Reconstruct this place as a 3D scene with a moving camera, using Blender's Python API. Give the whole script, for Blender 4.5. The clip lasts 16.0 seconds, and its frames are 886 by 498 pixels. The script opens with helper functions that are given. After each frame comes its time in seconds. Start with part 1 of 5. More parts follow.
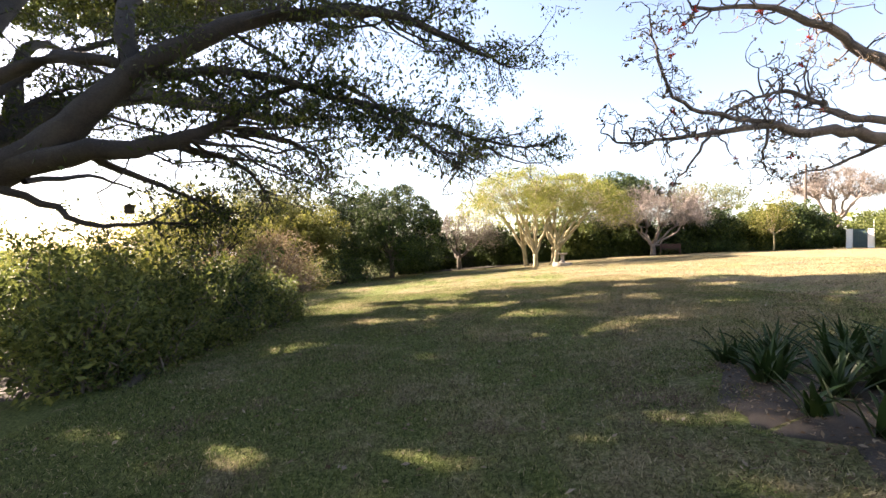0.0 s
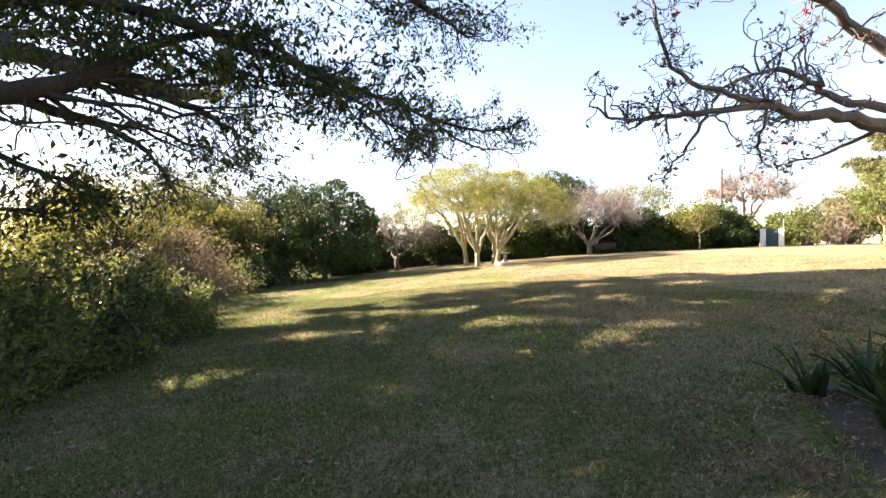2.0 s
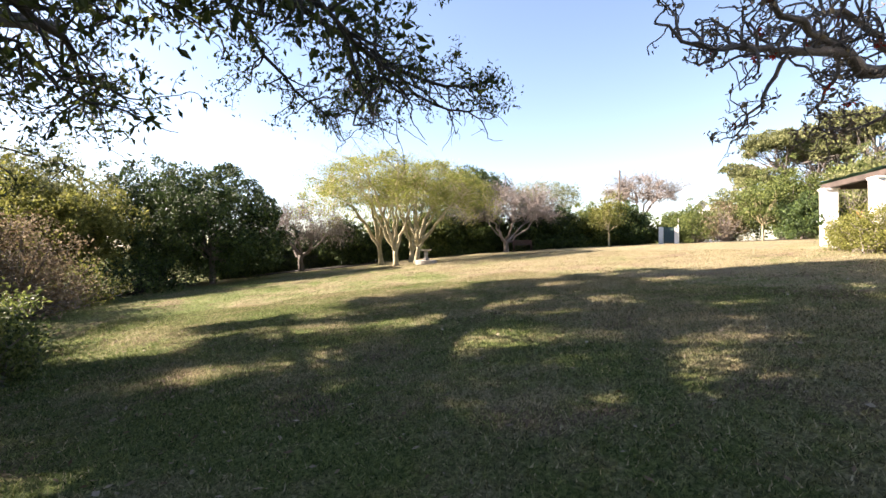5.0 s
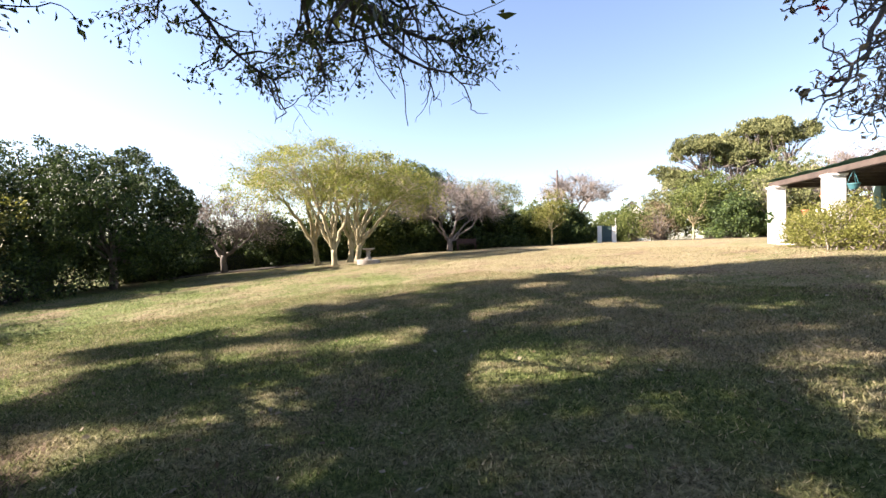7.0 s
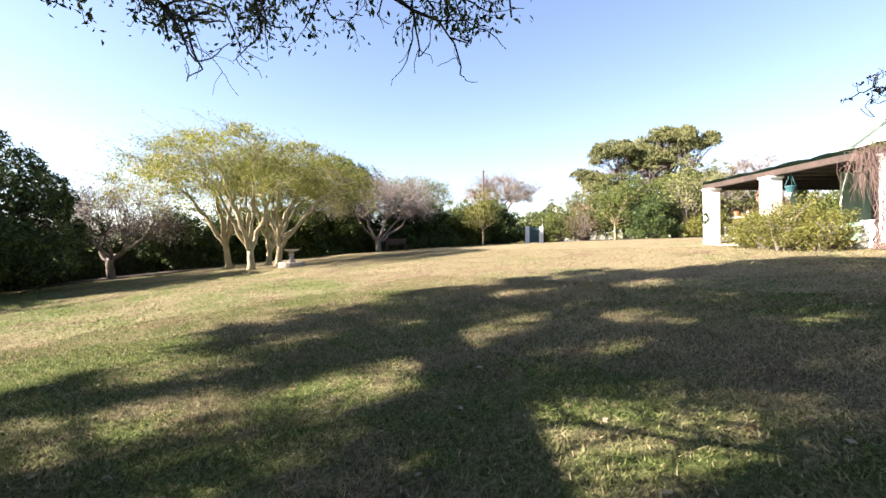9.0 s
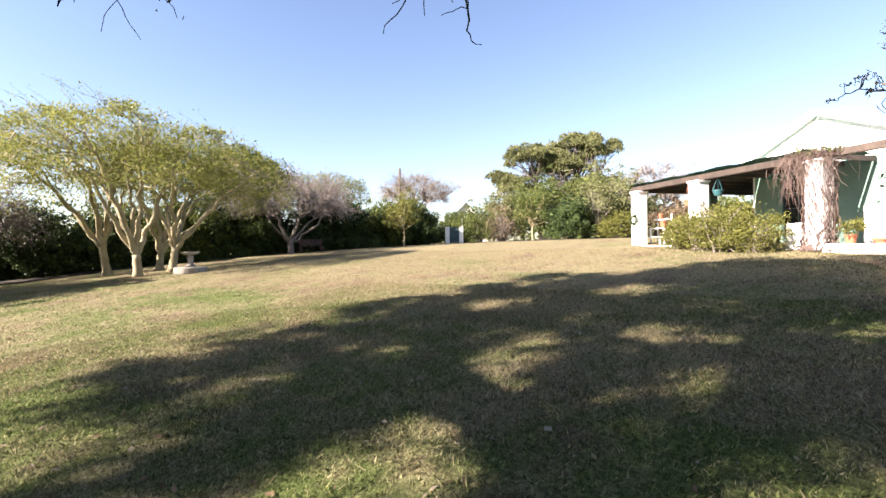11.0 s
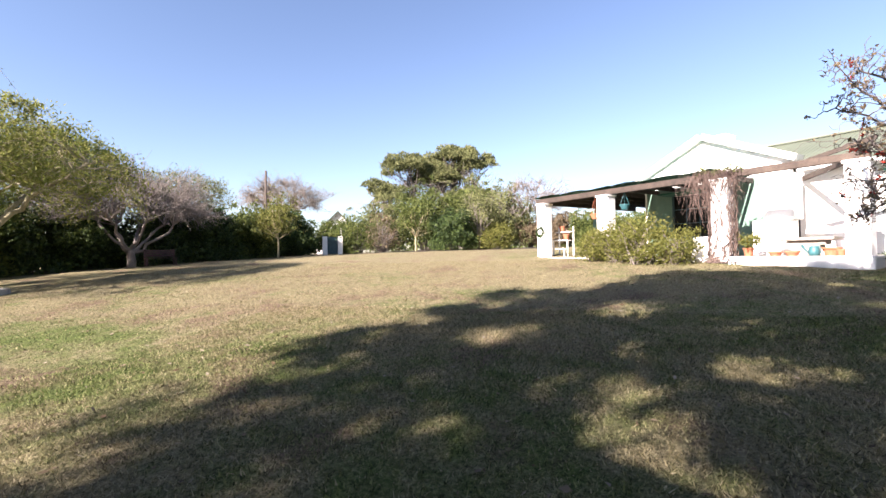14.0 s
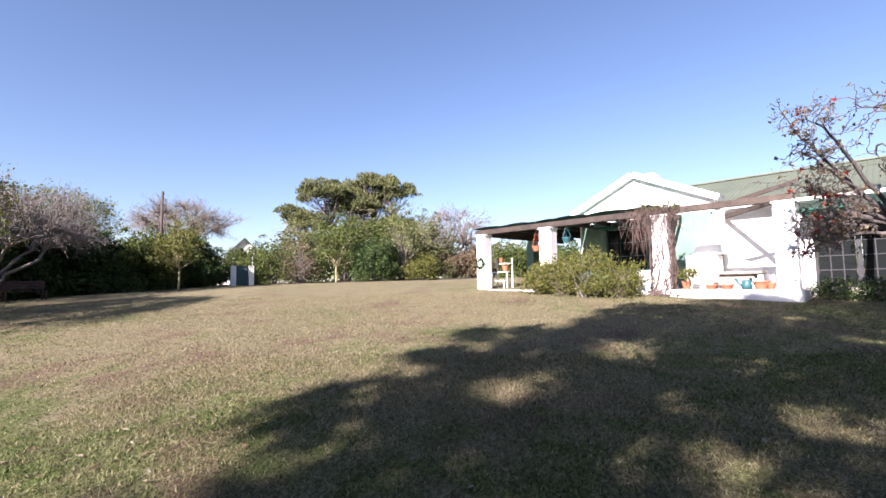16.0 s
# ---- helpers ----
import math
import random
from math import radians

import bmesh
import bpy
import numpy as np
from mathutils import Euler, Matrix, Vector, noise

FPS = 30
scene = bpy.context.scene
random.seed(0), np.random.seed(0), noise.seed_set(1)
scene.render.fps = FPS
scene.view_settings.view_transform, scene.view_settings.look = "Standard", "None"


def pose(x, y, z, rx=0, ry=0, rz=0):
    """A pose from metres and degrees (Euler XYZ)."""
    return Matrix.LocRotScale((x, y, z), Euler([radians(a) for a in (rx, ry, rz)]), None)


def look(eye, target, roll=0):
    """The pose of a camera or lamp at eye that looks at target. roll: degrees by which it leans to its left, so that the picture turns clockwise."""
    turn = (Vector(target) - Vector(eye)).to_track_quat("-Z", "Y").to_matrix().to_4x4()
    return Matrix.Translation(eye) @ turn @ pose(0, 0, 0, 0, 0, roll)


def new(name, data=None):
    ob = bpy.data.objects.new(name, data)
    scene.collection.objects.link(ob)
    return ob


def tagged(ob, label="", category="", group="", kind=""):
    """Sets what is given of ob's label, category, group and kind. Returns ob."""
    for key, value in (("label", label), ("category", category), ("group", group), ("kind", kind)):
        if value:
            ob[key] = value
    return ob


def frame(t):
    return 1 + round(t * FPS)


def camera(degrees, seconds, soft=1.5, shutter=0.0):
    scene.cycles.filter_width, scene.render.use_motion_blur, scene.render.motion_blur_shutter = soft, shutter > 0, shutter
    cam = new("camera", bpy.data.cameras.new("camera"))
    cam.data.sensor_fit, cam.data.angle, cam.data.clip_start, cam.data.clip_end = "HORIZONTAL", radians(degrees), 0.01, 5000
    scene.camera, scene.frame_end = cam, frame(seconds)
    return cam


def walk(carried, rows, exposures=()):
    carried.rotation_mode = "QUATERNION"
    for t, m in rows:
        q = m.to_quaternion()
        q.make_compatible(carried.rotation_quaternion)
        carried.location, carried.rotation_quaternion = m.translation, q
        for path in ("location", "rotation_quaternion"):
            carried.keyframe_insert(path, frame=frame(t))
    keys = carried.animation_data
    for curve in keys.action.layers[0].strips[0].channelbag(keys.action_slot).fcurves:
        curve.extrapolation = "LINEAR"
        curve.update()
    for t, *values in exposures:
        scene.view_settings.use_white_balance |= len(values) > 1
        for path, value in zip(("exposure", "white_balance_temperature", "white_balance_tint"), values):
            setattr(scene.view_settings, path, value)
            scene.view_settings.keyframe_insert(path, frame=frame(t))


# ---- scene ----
cam = camera(88.7, 16.0)
METRES, EYE, TILT, LEAN, TURN = 14.6, 1.5, 0.0, -4.9, 0.0
ROWS = [
    (0.0, 0.0, 0.0, 0.0, 0.01, 0.07, 4.89),
    (0.5, -0.0069, 0.0281, 0.0002, -1.96, -0.09, 4.96),
    (1.0, -0.0131, 0.0569, -0.0001, -4.31, -0.28, 4.99),
    (1.5, -0.0186, 0.0881, -0.001, -6.57, -0.46, 4.99),
    (2.0, -0.026, 0.1213, -0.0021, -8.57, -0.63, 5.0),
    (2.5, -0.0345, 0.1551, -0.0044, -10.56, -0.84, 5.01),
    (3.0, -0.044, 0.1893, -0.0065, -12.67, -1.0, 4.97),
    (3.5, -0.0523, 0.223, -0.007, -14.85, -1.2, 4.96),
    (4.0, -0.0599, 0.2569, -0.0068, -17.07, -1.38, 4.97),
    (6.5, -0.0677, 0.423, -0.0147, -27.82, -2.3, 4.83),
    (7.0, -0.0637, 0.4571, -0.0145, -30.05, -2.49, 4.76),
    (7.5, -0.0597, 0.4908, -0.0143, -32.71, -2.73, 4.66),
    (8.0, -0.0565, 0.5239, -0.0139, -35.27, -2.92, 4.57),
    (8.5, -0.055, 0.5571, -0.0129, -37.94, -3.14, 4.45),
    (9.0, -0.0529, 0.59, -0.0118, -40.54, -3.33, 4.35),
    (11.5, -0.0296, 0.7394, -0.0067, -55.6, -4.4, 3.58),
    (12.0, -0.0234, 0.7687, -0.0064, -58.87, -4.61, 3.35),
    (12.5, -0.017, 0.798, -0.0059, -61.83, -4.76, 3.15),
    (13.0, -0.0106, 0.8269, -0.0052, -64.63, -4.74, 2.95),
    (13.5, -0.0032, 0.8549, -0.0045, -67.31, -4.38, 2.72),
    (14.0, 0.0045, 0.8826, -0.0039, -70.04, -3.86, 2.54),
    (14.5, 0.0138, 0.9081, -0.0026, -72.87, -3.24, 2.34),
    (15.0, 0.0239, 0.9322, -0.0014, -75.7, -2.5, 2.1),
    (15.5, 0.0343, 0.9548, -0.0001, -78.55, -1.67, 1.86),
    (16.0, 0.0458, 0.9764, 0.0014, -81.48, -0.57, 1.65),
]
walk(cam, [(t, pose(0, 0, EYE, TILT, LEAN, TURN) @ pose(METRES * x, METRES * y, METRES * z, 90 + pitch, roll, yaw)) for t, x, y, z, yaw, pitch, roll in ROWS],
     exposures=[(0.0, 3.26, 7750, 24), (2.5, 3.28, 7450, 24), (4.0, 2.96, 7150, 22), (9.0, 2.73, 6750, 22), (12.5, 2.47, 6700, 22), (14.5, 2.26, 6350, 25), (16.0, 1.98, 6050, 27)])

# ---- light: low winter sun from the side, clear sky ----
SUN_AZ, SUN_EL = -63.0, 31.0
world = bpy.data.worlds.new("sky")
scene.world = world
world.use_nodes = True
wn = world.node_tree.nodes
sky = wn.new("ShaderNodeTexSky")
sky.sky_type, sky.sun_disc = "NISHITA", False
sky.sun_elevation, sky.sun_rotation = radians(SUN_EL), radians(SUN_AZ)
sky.air_density, sky.dust_density, sky.ozone_density = 1.0, 0.5, 1.8
world.node_tree.links.new(sky.outputs[0], wn["Background"].inputs[0])
wn["Background"].inputs[1].default_value = 0.05
sun = new("sun", bpy.data.lights.new("sun", "SUN"))
sun.data.energy, sun.data.angle, sun.data.color = 5.0, radians(0.45), (1.0, 0.93, 0.82)
SUN_DIR = Vector((math.sin(radians(SUN_AZ)) * math.cos(radians(SUN_EL)), math.cos(radians(SUN_AZ)) * math.cos(radians(SUN_EL)), math.sin(radians(SUN_EL))))
sun.matrix_world = look(SUN_DIR * 60, (0, 0, 0))


# ---- materials ----
def mat(name, rough=0.8, metal=0.0):
    m = bpy.data.materials.new(name)
    m.use_nodes = True
    b = m.node_tree.nodes["Principled BSDF"]
    b.inputs["Roughness"].default_value, b.inputs["Metallic"].default_value = rough, metal
    return m, m.node_tree.nodes, m.node_tree.links, b


def ramp(nodes, stops):
    r = nodes.new("ShaderNodeValToRGB")
    while len(r.color_ramp.elements) < len(stops):
        r.color_ramp.elements.new(0.5)
    for e, (p, c) in zip(r.color_ramp.elements, stops):
        e.position, e.color = p, (*c, 1)
    return r


def noise_tex(nodes, links, scale, detail=4.0, rough=0.6, coord=None):
    n = nodes.new("ShaderNodeTexNoise")
    n.inputs["Scale"].default_value, n.inputs["Detail"].default_value, n.inputs["Roughness"].default_value = scale, detail, rough
    if coord:
        links.new(coord, n.inputs["Vector"])
    return n


def surface(name, dark, light, scale=3.0, fine=40.0, rough=0.8, bump=0.3, dist=0.01, stain=None, stain_scale=0.8, stain_at=0.6, metal=0.0):
    """A surface with broad and fine variation, optional stains of another colour and a fine relief."""
    m, n, l, b = mat(name, rough, metal)
    co = n.new("ShaderNodeTexCoord").outputs["Object"]
    broad = noise_tex(n, l, scale, coord=co)
    fin = noise_tex(n, l, fine, 6, 0.7, coord=co)
    mix = n.new("ShaderNodeMath")
    mix.operation = "MULTIPLY_ADD"
    mix.inputs[1].default_value = 0.5
    half = n.new("ShaderNodeMath")
    half.operation = "MULTIPLY"
    half.inputs[1].default_value = 0.5
    l.new(broad.outputs[0], half.inputs[0])
    l.new(fin.outputs[0], mix.inputs[0])
    l.new(half.outputs[0], mix.inputs[2])
    r = ramp(n, [(0.36, dark), (0.64, light)])
    l.new(mix.outputs[0], r.inputs[0])
    out = r.outputs[0]
    if stain:
        st = noise_tex(n, l, stain_scale, 6, 0.65, coord=co)
        sr = ramp(n, [(stain_at, (0, 0, 0)), (stain_at + 0.12, (1, 1, 1))])
        l.new(st.outputs[0], sr.inputs[0])
        mx = n.new("ShaderNodeMixRGB")
        mx.inputs[2].default_value = (*stain, 1)
        l.new(sr.outputs[0], mx.inputs[0])
        l.new(out, mx.inputs[1])
        out = mx.outputs[0]
    l.new(out, b.inputs["Base Color"])
    bp = n.new("ShaderNodeBump")
    bp.inputs["Strength"].default_value, bp.inputs["Distance"].default_value = bump, dist
    l.new(fin.outputs[0], bp.inputs["Height"])
    l.new(bp.outputs[0], b.inputs["Normal"])
    return m


def leafy(name, stops, through_light=0.35, rough=0.5, patch=0.5):
    """Leaves: each island takes its own shade, with broad patches over the plant; light passes through."""
    m, n, l, b = mat(name, rough)
    b.inputs["Specular IOR Level"].default_value = 0.18
    geo = n.new("ShaderNodeNewGeometry")
    co = n.new("ShaderNodeTexCoord").outputs["Object"]
    broad = noise_tex(n, l, patch, 3, 0.6, coord=co)
    s = n.new("ShaderNodeMath")
    s.operation = "MULTIPLY_ADD"
    s.inputs[1].default_value = 0.55
    l.new(geo.outputs["Random Per Island"], s.inputs[0])
    h = n.new("ShaderNodeMath")
    h.operation = "MULTIPLY"
    h.inputs[1].default_value = 0.5
    l.new(broad.outputs[0], h.inputs[0])
    l.new(h.outputs[0], s.inputs[2])
    r = ramp(n, stops)
    l.new(s.outputs[0], r.inputs[0])
    l.new(r.outputs[0], b.inputs["Base Color"])
    tr = n.new("ShaderNodeBsdfTranslucent")
    l.new(r.outputs[0], tr.inputs["Color"])
    mx = n.new("ShaderNodeMixShader")
    mx.inputs[0].default_value = through_light
    l.new(b.outputs[0], mx.inputs[1])
    l.new(tr.outputs[0], mx.inputs[2])
    l.new(mx.outputs[0], n["Material Output"].inputs[0])
    return m


def dryness(n, l, co):
    """How dry the lawn is: patches, and drier up the slope towards the house than in the damp low part."""
    mid = noise_tex(n, l, 2.6, 7, 0.72, co)
    broad = noise_tex(n, l, 0.35, 5, 0.6, co)
    sep = n.new("ShaderNodeSeparateXYZ")
    l.new(co, sep.inputs[0])
    up = n.new("ShaderNodeMath")
    up.operation = "MULTIPLY_ADD"
    up.inputs[1].default_value = 0.12
    l.new(sep.outputs[1], up.inputs[0])
    l.new(sep.outputs[0], up.inputs[2])
    dry = n.new("ShaderNodeMapRange")
    for k, v in zip((1, 2, 3, 4), (-2.0, 17.0, -0.14, 0.17)):
        dry.inputs[k].default_value = v
    l.new(up.outputs[0], dry.inputs[0])
    a = n.new("ShaderNodeMath")
    a.operation = "ADD"
    l.new(broad.outputs[0], a.inputs[0])
    l.new(dry.outputs[0], a.inputs[1])
    c = n.new("ShaderNodeMath")
    c.operation = "MULTIPLY_ADD"
    c.inputs[1].default_value = 0.8
    l.new(mid.outputs[0], c.inputs[0])
    l.new(a.outputs[0], c.inputs[2])
    fac = ramp(n, [(0.74, (0, 0, 0)), (1.1, (1, 1, 1))])
    l.new(c.outputs[0], fac.inputs[0])
    return fac.outputs[0]


def blend(n, l, fac, a, b):
    mx = n.new("ShaderNodeMixRGB")
    l.new(fac, mx.inputs[0])
    l.new(a, mx.inputs[1])
    l.new(b, mx.inputs[2])
    return mx.outputs[0]


def lawn_material():
    m, n, l, b = mat("lawn", 0.95)
    b.inputs["Specular IOR Level"].default_value = 0.08
    co = n.new("ShaderNodeTexCoord").outputs["Object"]
    fine = noise_tex(n, l, 26, 9, 0.8, co)
    green = ramp(n, [(0.34, (0.014, 0.022, 0.006)), (0.5, (0.085, 0.112, 0.032)), (0.66, (0.20, 0.226, 0.086))])
    straw = ramp(n, [(0.34, (0.036, 0.030, 0.015)), (0.5, (0.186, 0.160, 0.090)), (0.66, (0.365, 0.322, 0.198))])
    l.new(fine.outputs[0], green.inputs[0])
    l.new(fine.outputs[0], straw.inputs[0])
    col = blend(n, l, dryness(n, l, co), green.outputs[0], straw.outputs[0])
    bare = noise_tex(n, l, 0.75, 4, 0.6, co)
    patch = ramp(n, [(0.53, (0, 0, 0)), (0.66, (0.85, 0.85, 0.85))])
    l.new(bare.outputs[0], patch.inputs[0])
    soil = ramp(n, [(0.34, (0.032, 0.021, 0.015)), (0.66, (0.26, 0.18, 0.125))])
    l.new(fine.outputs[0], soil.inputs[0])
    col = blend(n, l, patch.outputs[0], col, soil.outputs[0])
    l.new(col, b.inputs["Base Color"])
    bp = n.new("ShaderNodeBump")
    bp.inputs["Strength"].default_value, bp.inputs["Distance"].default_value = 1.0, 0.05
    l.new(fine.outputs[0], bp.inputs["Height"])
    l.new(bp.outputs[0], b.inputs["Normal"])
    return m


def grass_material():
    m, n, l, b = mat("grass blades", 0.8)
    b.inputs["Specular IOR Level"].default_value = 0.2
    co = n.new("ShaderNodeTexCoord").outputs["Object"]
    geo = n.new("ShaderNodeNewGeometry")
    green = ramp(n, [(0.0, (0.016, 0.025, 0.006)), (0.5, (0.088, 0.118, 0.032)), (0.9, (0.19, 0.22, 0.074)), (0.96, (0.34, 0.29, 0.17))])
    straw = ramp(n, [(0.0, (0.045, 0.038, 0.018)), (0.35, (0.16, 0.137, 0.066)), (0.7, (0.262, 0.225, 0.126)), (1.0, (0.37, 0.325, 0.2))])
    l.new(geo.outputs["Random Per Island"], green.inputs[0])
    l.new(geo.outputs["Random Per Island"], straw.inputs[0])
    col = blend(n, l, dryness(n, l, co), green.outputs[0], straw.outputs[0])
    l.new(col, b.inputs["Base Color"])
    tr = n.new("ShaderNodeBsdfTranslucent")
    l.new(col, tr.inputs["Color"])
    mx = n.new("ShaderNodeMixShader")
    mx.inputs[0].default_value = 0.3
    l.new(b.outputs[0], mx.inputs[1])
    l.new(tr.outputs[0], mx.inputs[2])
    l.new(mx.outputs[0], n["Material Output"].inputs[0])
    return m


LAWN = lawn_material()
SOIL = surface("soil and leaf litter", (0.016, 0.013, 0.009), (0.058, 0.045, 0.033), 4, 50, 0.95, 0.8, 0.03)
BARK_CORAL = surface("rough grey brown bark", (0.042, 0.036, 0.032), (0.155, 0.13, 0.116), 2, 30, 0.9, 0.8, 0.02)
BARK_DARK = surface("dark grey bark", (0.012, 0.010, 0.009), (0.05, 0.043, 0.037), 2, 30, 0.9, 0.8, 0.03)
BARK_GREY = surface("grey bark", (0.068, 0.057, 0.046), (0.182, 0.156, 0.129), 2, 30, 0.9, 0.7, 0.02)
BARK_FEVER = surface("pale yellow bark", (0.19, 0.155, 0.08), (0.40, 0.345, 0.21), 2, 18, 0.8, 0.4, 0.01)
BARK_PINK = surface("pinkish grey twigs", (0.106, 0.087, 0.074), (0.243, 0.209, 0.186), 2, 25, 0.9, 0.5, 0.01)
VINE = surface("dry brown vine twigs", (0.05, 0.032, 0.027), (0.15, 0.105, 0.085), 3, 30, 0.9, 0.5, 0.01)
LEAF_FIG = leafy("dark glossy leaves", [(0.2, (0.017, 0.026, 0.009)), (0.5, (0.041, 0.057, 0.017)), (0.8, (0.086, 0.102, 0.022))], 0.4, 0.4)
LEAF_DARK = leafy("deep green leaves", [(0.25, (0.015, 0.028, 0.011)), (0.5, (0.038, 0.064, 0.020)), (0.8, (0.091, 0.127, 0.032))], 0.12, 0.5)
LEAF_MID = leafy("mid green leaves", [(0.25, (0.039, 0.057, 0.016)), (0.5, (0.082, 0.109, 0.030)), (0.8, (0.174, 0.196, 0.055))], 0.35, 0.55)
LEAF_LIGHT = leafy("yellow green leaves", [(0.25, (0.068, 0.076, 0.015)), (0.5, (0.129, 0.137, 0.030)), (0.8, (0.228, 0.220, 0.068))], 0.4, 0.6)
LEAF_FEVER = leafy("feathery yellow green leaflets", [(0.25, (0.100, 0.119, 0.022)), (0.5, (0.181, 0.200, 0.043)), (0.8, (0.300, 0.300, 0.088))], 0.4, 0.7)
LEAF_DRY = leafy("dry brownish leaves", [(0.2, (0.076, 0.053, 0.030)), (0.5, (0.152, 0.114, 0.068)), (0.8, (0.251, 0.205, 0.137))], 0.3, 0.8)
LEAF_PINK = leafy("greyish dry pods and leaf scraps", [(0.2, (0.122, 0.100, 0.084)), (0.5, (0.205, 0.179, 0.152)), (0.8, (0.304, 0.277, 0.239))], 0.25, 0.85)
LEAF_PINE = leafy("olive pine needles", [(0.2, (0.051, 0.063, 0.026)), (0.5, (0.126, 0.138, 0.054)), (0.8, (0.219, 0.223, 0.099))], 0.25, 0.7)
FLOWER = leafy("red flowers", [(0.2, (0.16, 0.015, 0.012)), (0.8, (0.38, 0.04, 0.022))], 0.3, 0.6)
GRASS = grass_material()
LITTER = leafy("fallen leaves", [(0.2, (0.061, 0.037, 0.018)), (0.5, (0.146, 0.103, 0.061)), (0.85, (0.304, 0.267, 0.201))], 0.2, 0.8)
CLIVIA = leafy("strap leaves", [(0.2, (0.011, 0.027, 0.009)), (0.5, (0.023, 0.049, 0.015)), (0.8, (0.053, 0.084, 0.023))], 0.2, 0.35)
WHITE = surface("white painted plaster", (0.74, 0.73, 0.70), (0.84, 0.83, 0.80), 1.5, 22, 0.85, 0.35, 0.01, (0.62, 0.58, 0.52), 1.1, 0.66)
GREENWALL = surface("pale green painted plaster", (0.115, 0.20, 0.155), (0.165, 0.265, 0.21), 1.5, 22, 0.85, 0.3, 0.01)
TIMBER = surface("dark brown weathered timber", (0.02, 0.014, 0.010), (0.065, 0.046, 0.034), 4, 40, 0.8, 0.5, 0.01)
TIMBER_OLD = surface("weathered grey brown timber", (0.035, 0.025, 0.019), (0.10, 0.074, 0.056), 4, 40, 0.85, 0.5, 0.01)
CLOTH = surface("green shade cloth", (0.018, 0.085, 0.06), (0.035, 0.14, 0.10), 2, 90, 0.9, 0.3, 0.005)
ROOF = surface("faded green roof sheeting", (0.076, 0.090, 0.061), (0.112, 0.130, 0.090), 0.8, 20, 0.6, 0.15, 0.01)
TERRACOTTA = surface("terracotta", (0.30, 0.095, 0.045), (0.46, 0.17, 0.09), 5, 40, 0.85, 0.3, 0.005, (0.40, 0.30, 0.24), 7, 0.6)
TEAL = surface("turquoise plastic", (0.02, 0.085, 0.095), (0.035, 0.125, 0.135), 5, 40, 0.5, 0.1, 0.003)
STONE = surface("weathered pale stone", (0.192, 0.168, 0.136), (0.368, 0.336, 0.288), 4, 40, 0.9, 0.6, 0.015, (0.112, 0.104, 0.072), 3, 0.58)
GATE = surface("dark teal painted boards", (0.015, 0.045, 0.055), (0.03, 0.075, 0.085), 3, 40, 0.6, 0.2, 0.005)
DARK = surface("black metal", (0.012, 0.012, 0.013), (0.03, 0.03, 0.032), 5, 40, 0.6, 0.2, 0.004)
STEELGREY = surface("galvanised steel", (0.22, 0.23, 0.24), (0.34, 0.35, 0.36), 5, 40, 0.5, 0.1, 0.003, metal=0.6)
BRICKRED = surface("dull red painted timber", (0.03, 0.014, 0.012), (0.08, 0.03, 0.026), 5, 40, 0.7, 0.3, 0.005)
FLOOR_MAT = surface("cement floor", (0.26, 0.23, 0.20), (0.40, 0.37, 0.33), 2, 40, 0.85, 0.3, 0.01)
POLE_MAT = surface("tarred pole timber", (0.036, 0.027, 0.021), (0.090, 0.069, 0.054), 4, 40, 0.9, 0.5, 0.01)


def glass_material():
    m, n, l, b = mat("window glass", 0.06)
    b.inputs["Base Color"].default_value = (0.012, 0.014, 0.014, 1)
    b.inputs["Specular IOR Level"].default_value = 0.14
    return m


GLASS = glass_material()


# ---- geometry helpers ----
def h(x, y):
    """Height of the ground."""
    x = np.asarray(x, float)
    z = 0.0857 * np.clip(x, -30, 30) - 0.0014 * np.clip(x - 8, 0, 22) ** 2 + 0.024 * np.clip(x - 30, 0, 8)
    return z - 0.009 * np.clip(y, -40, 60)


def gz(x, y):
    return float(h(x, y))


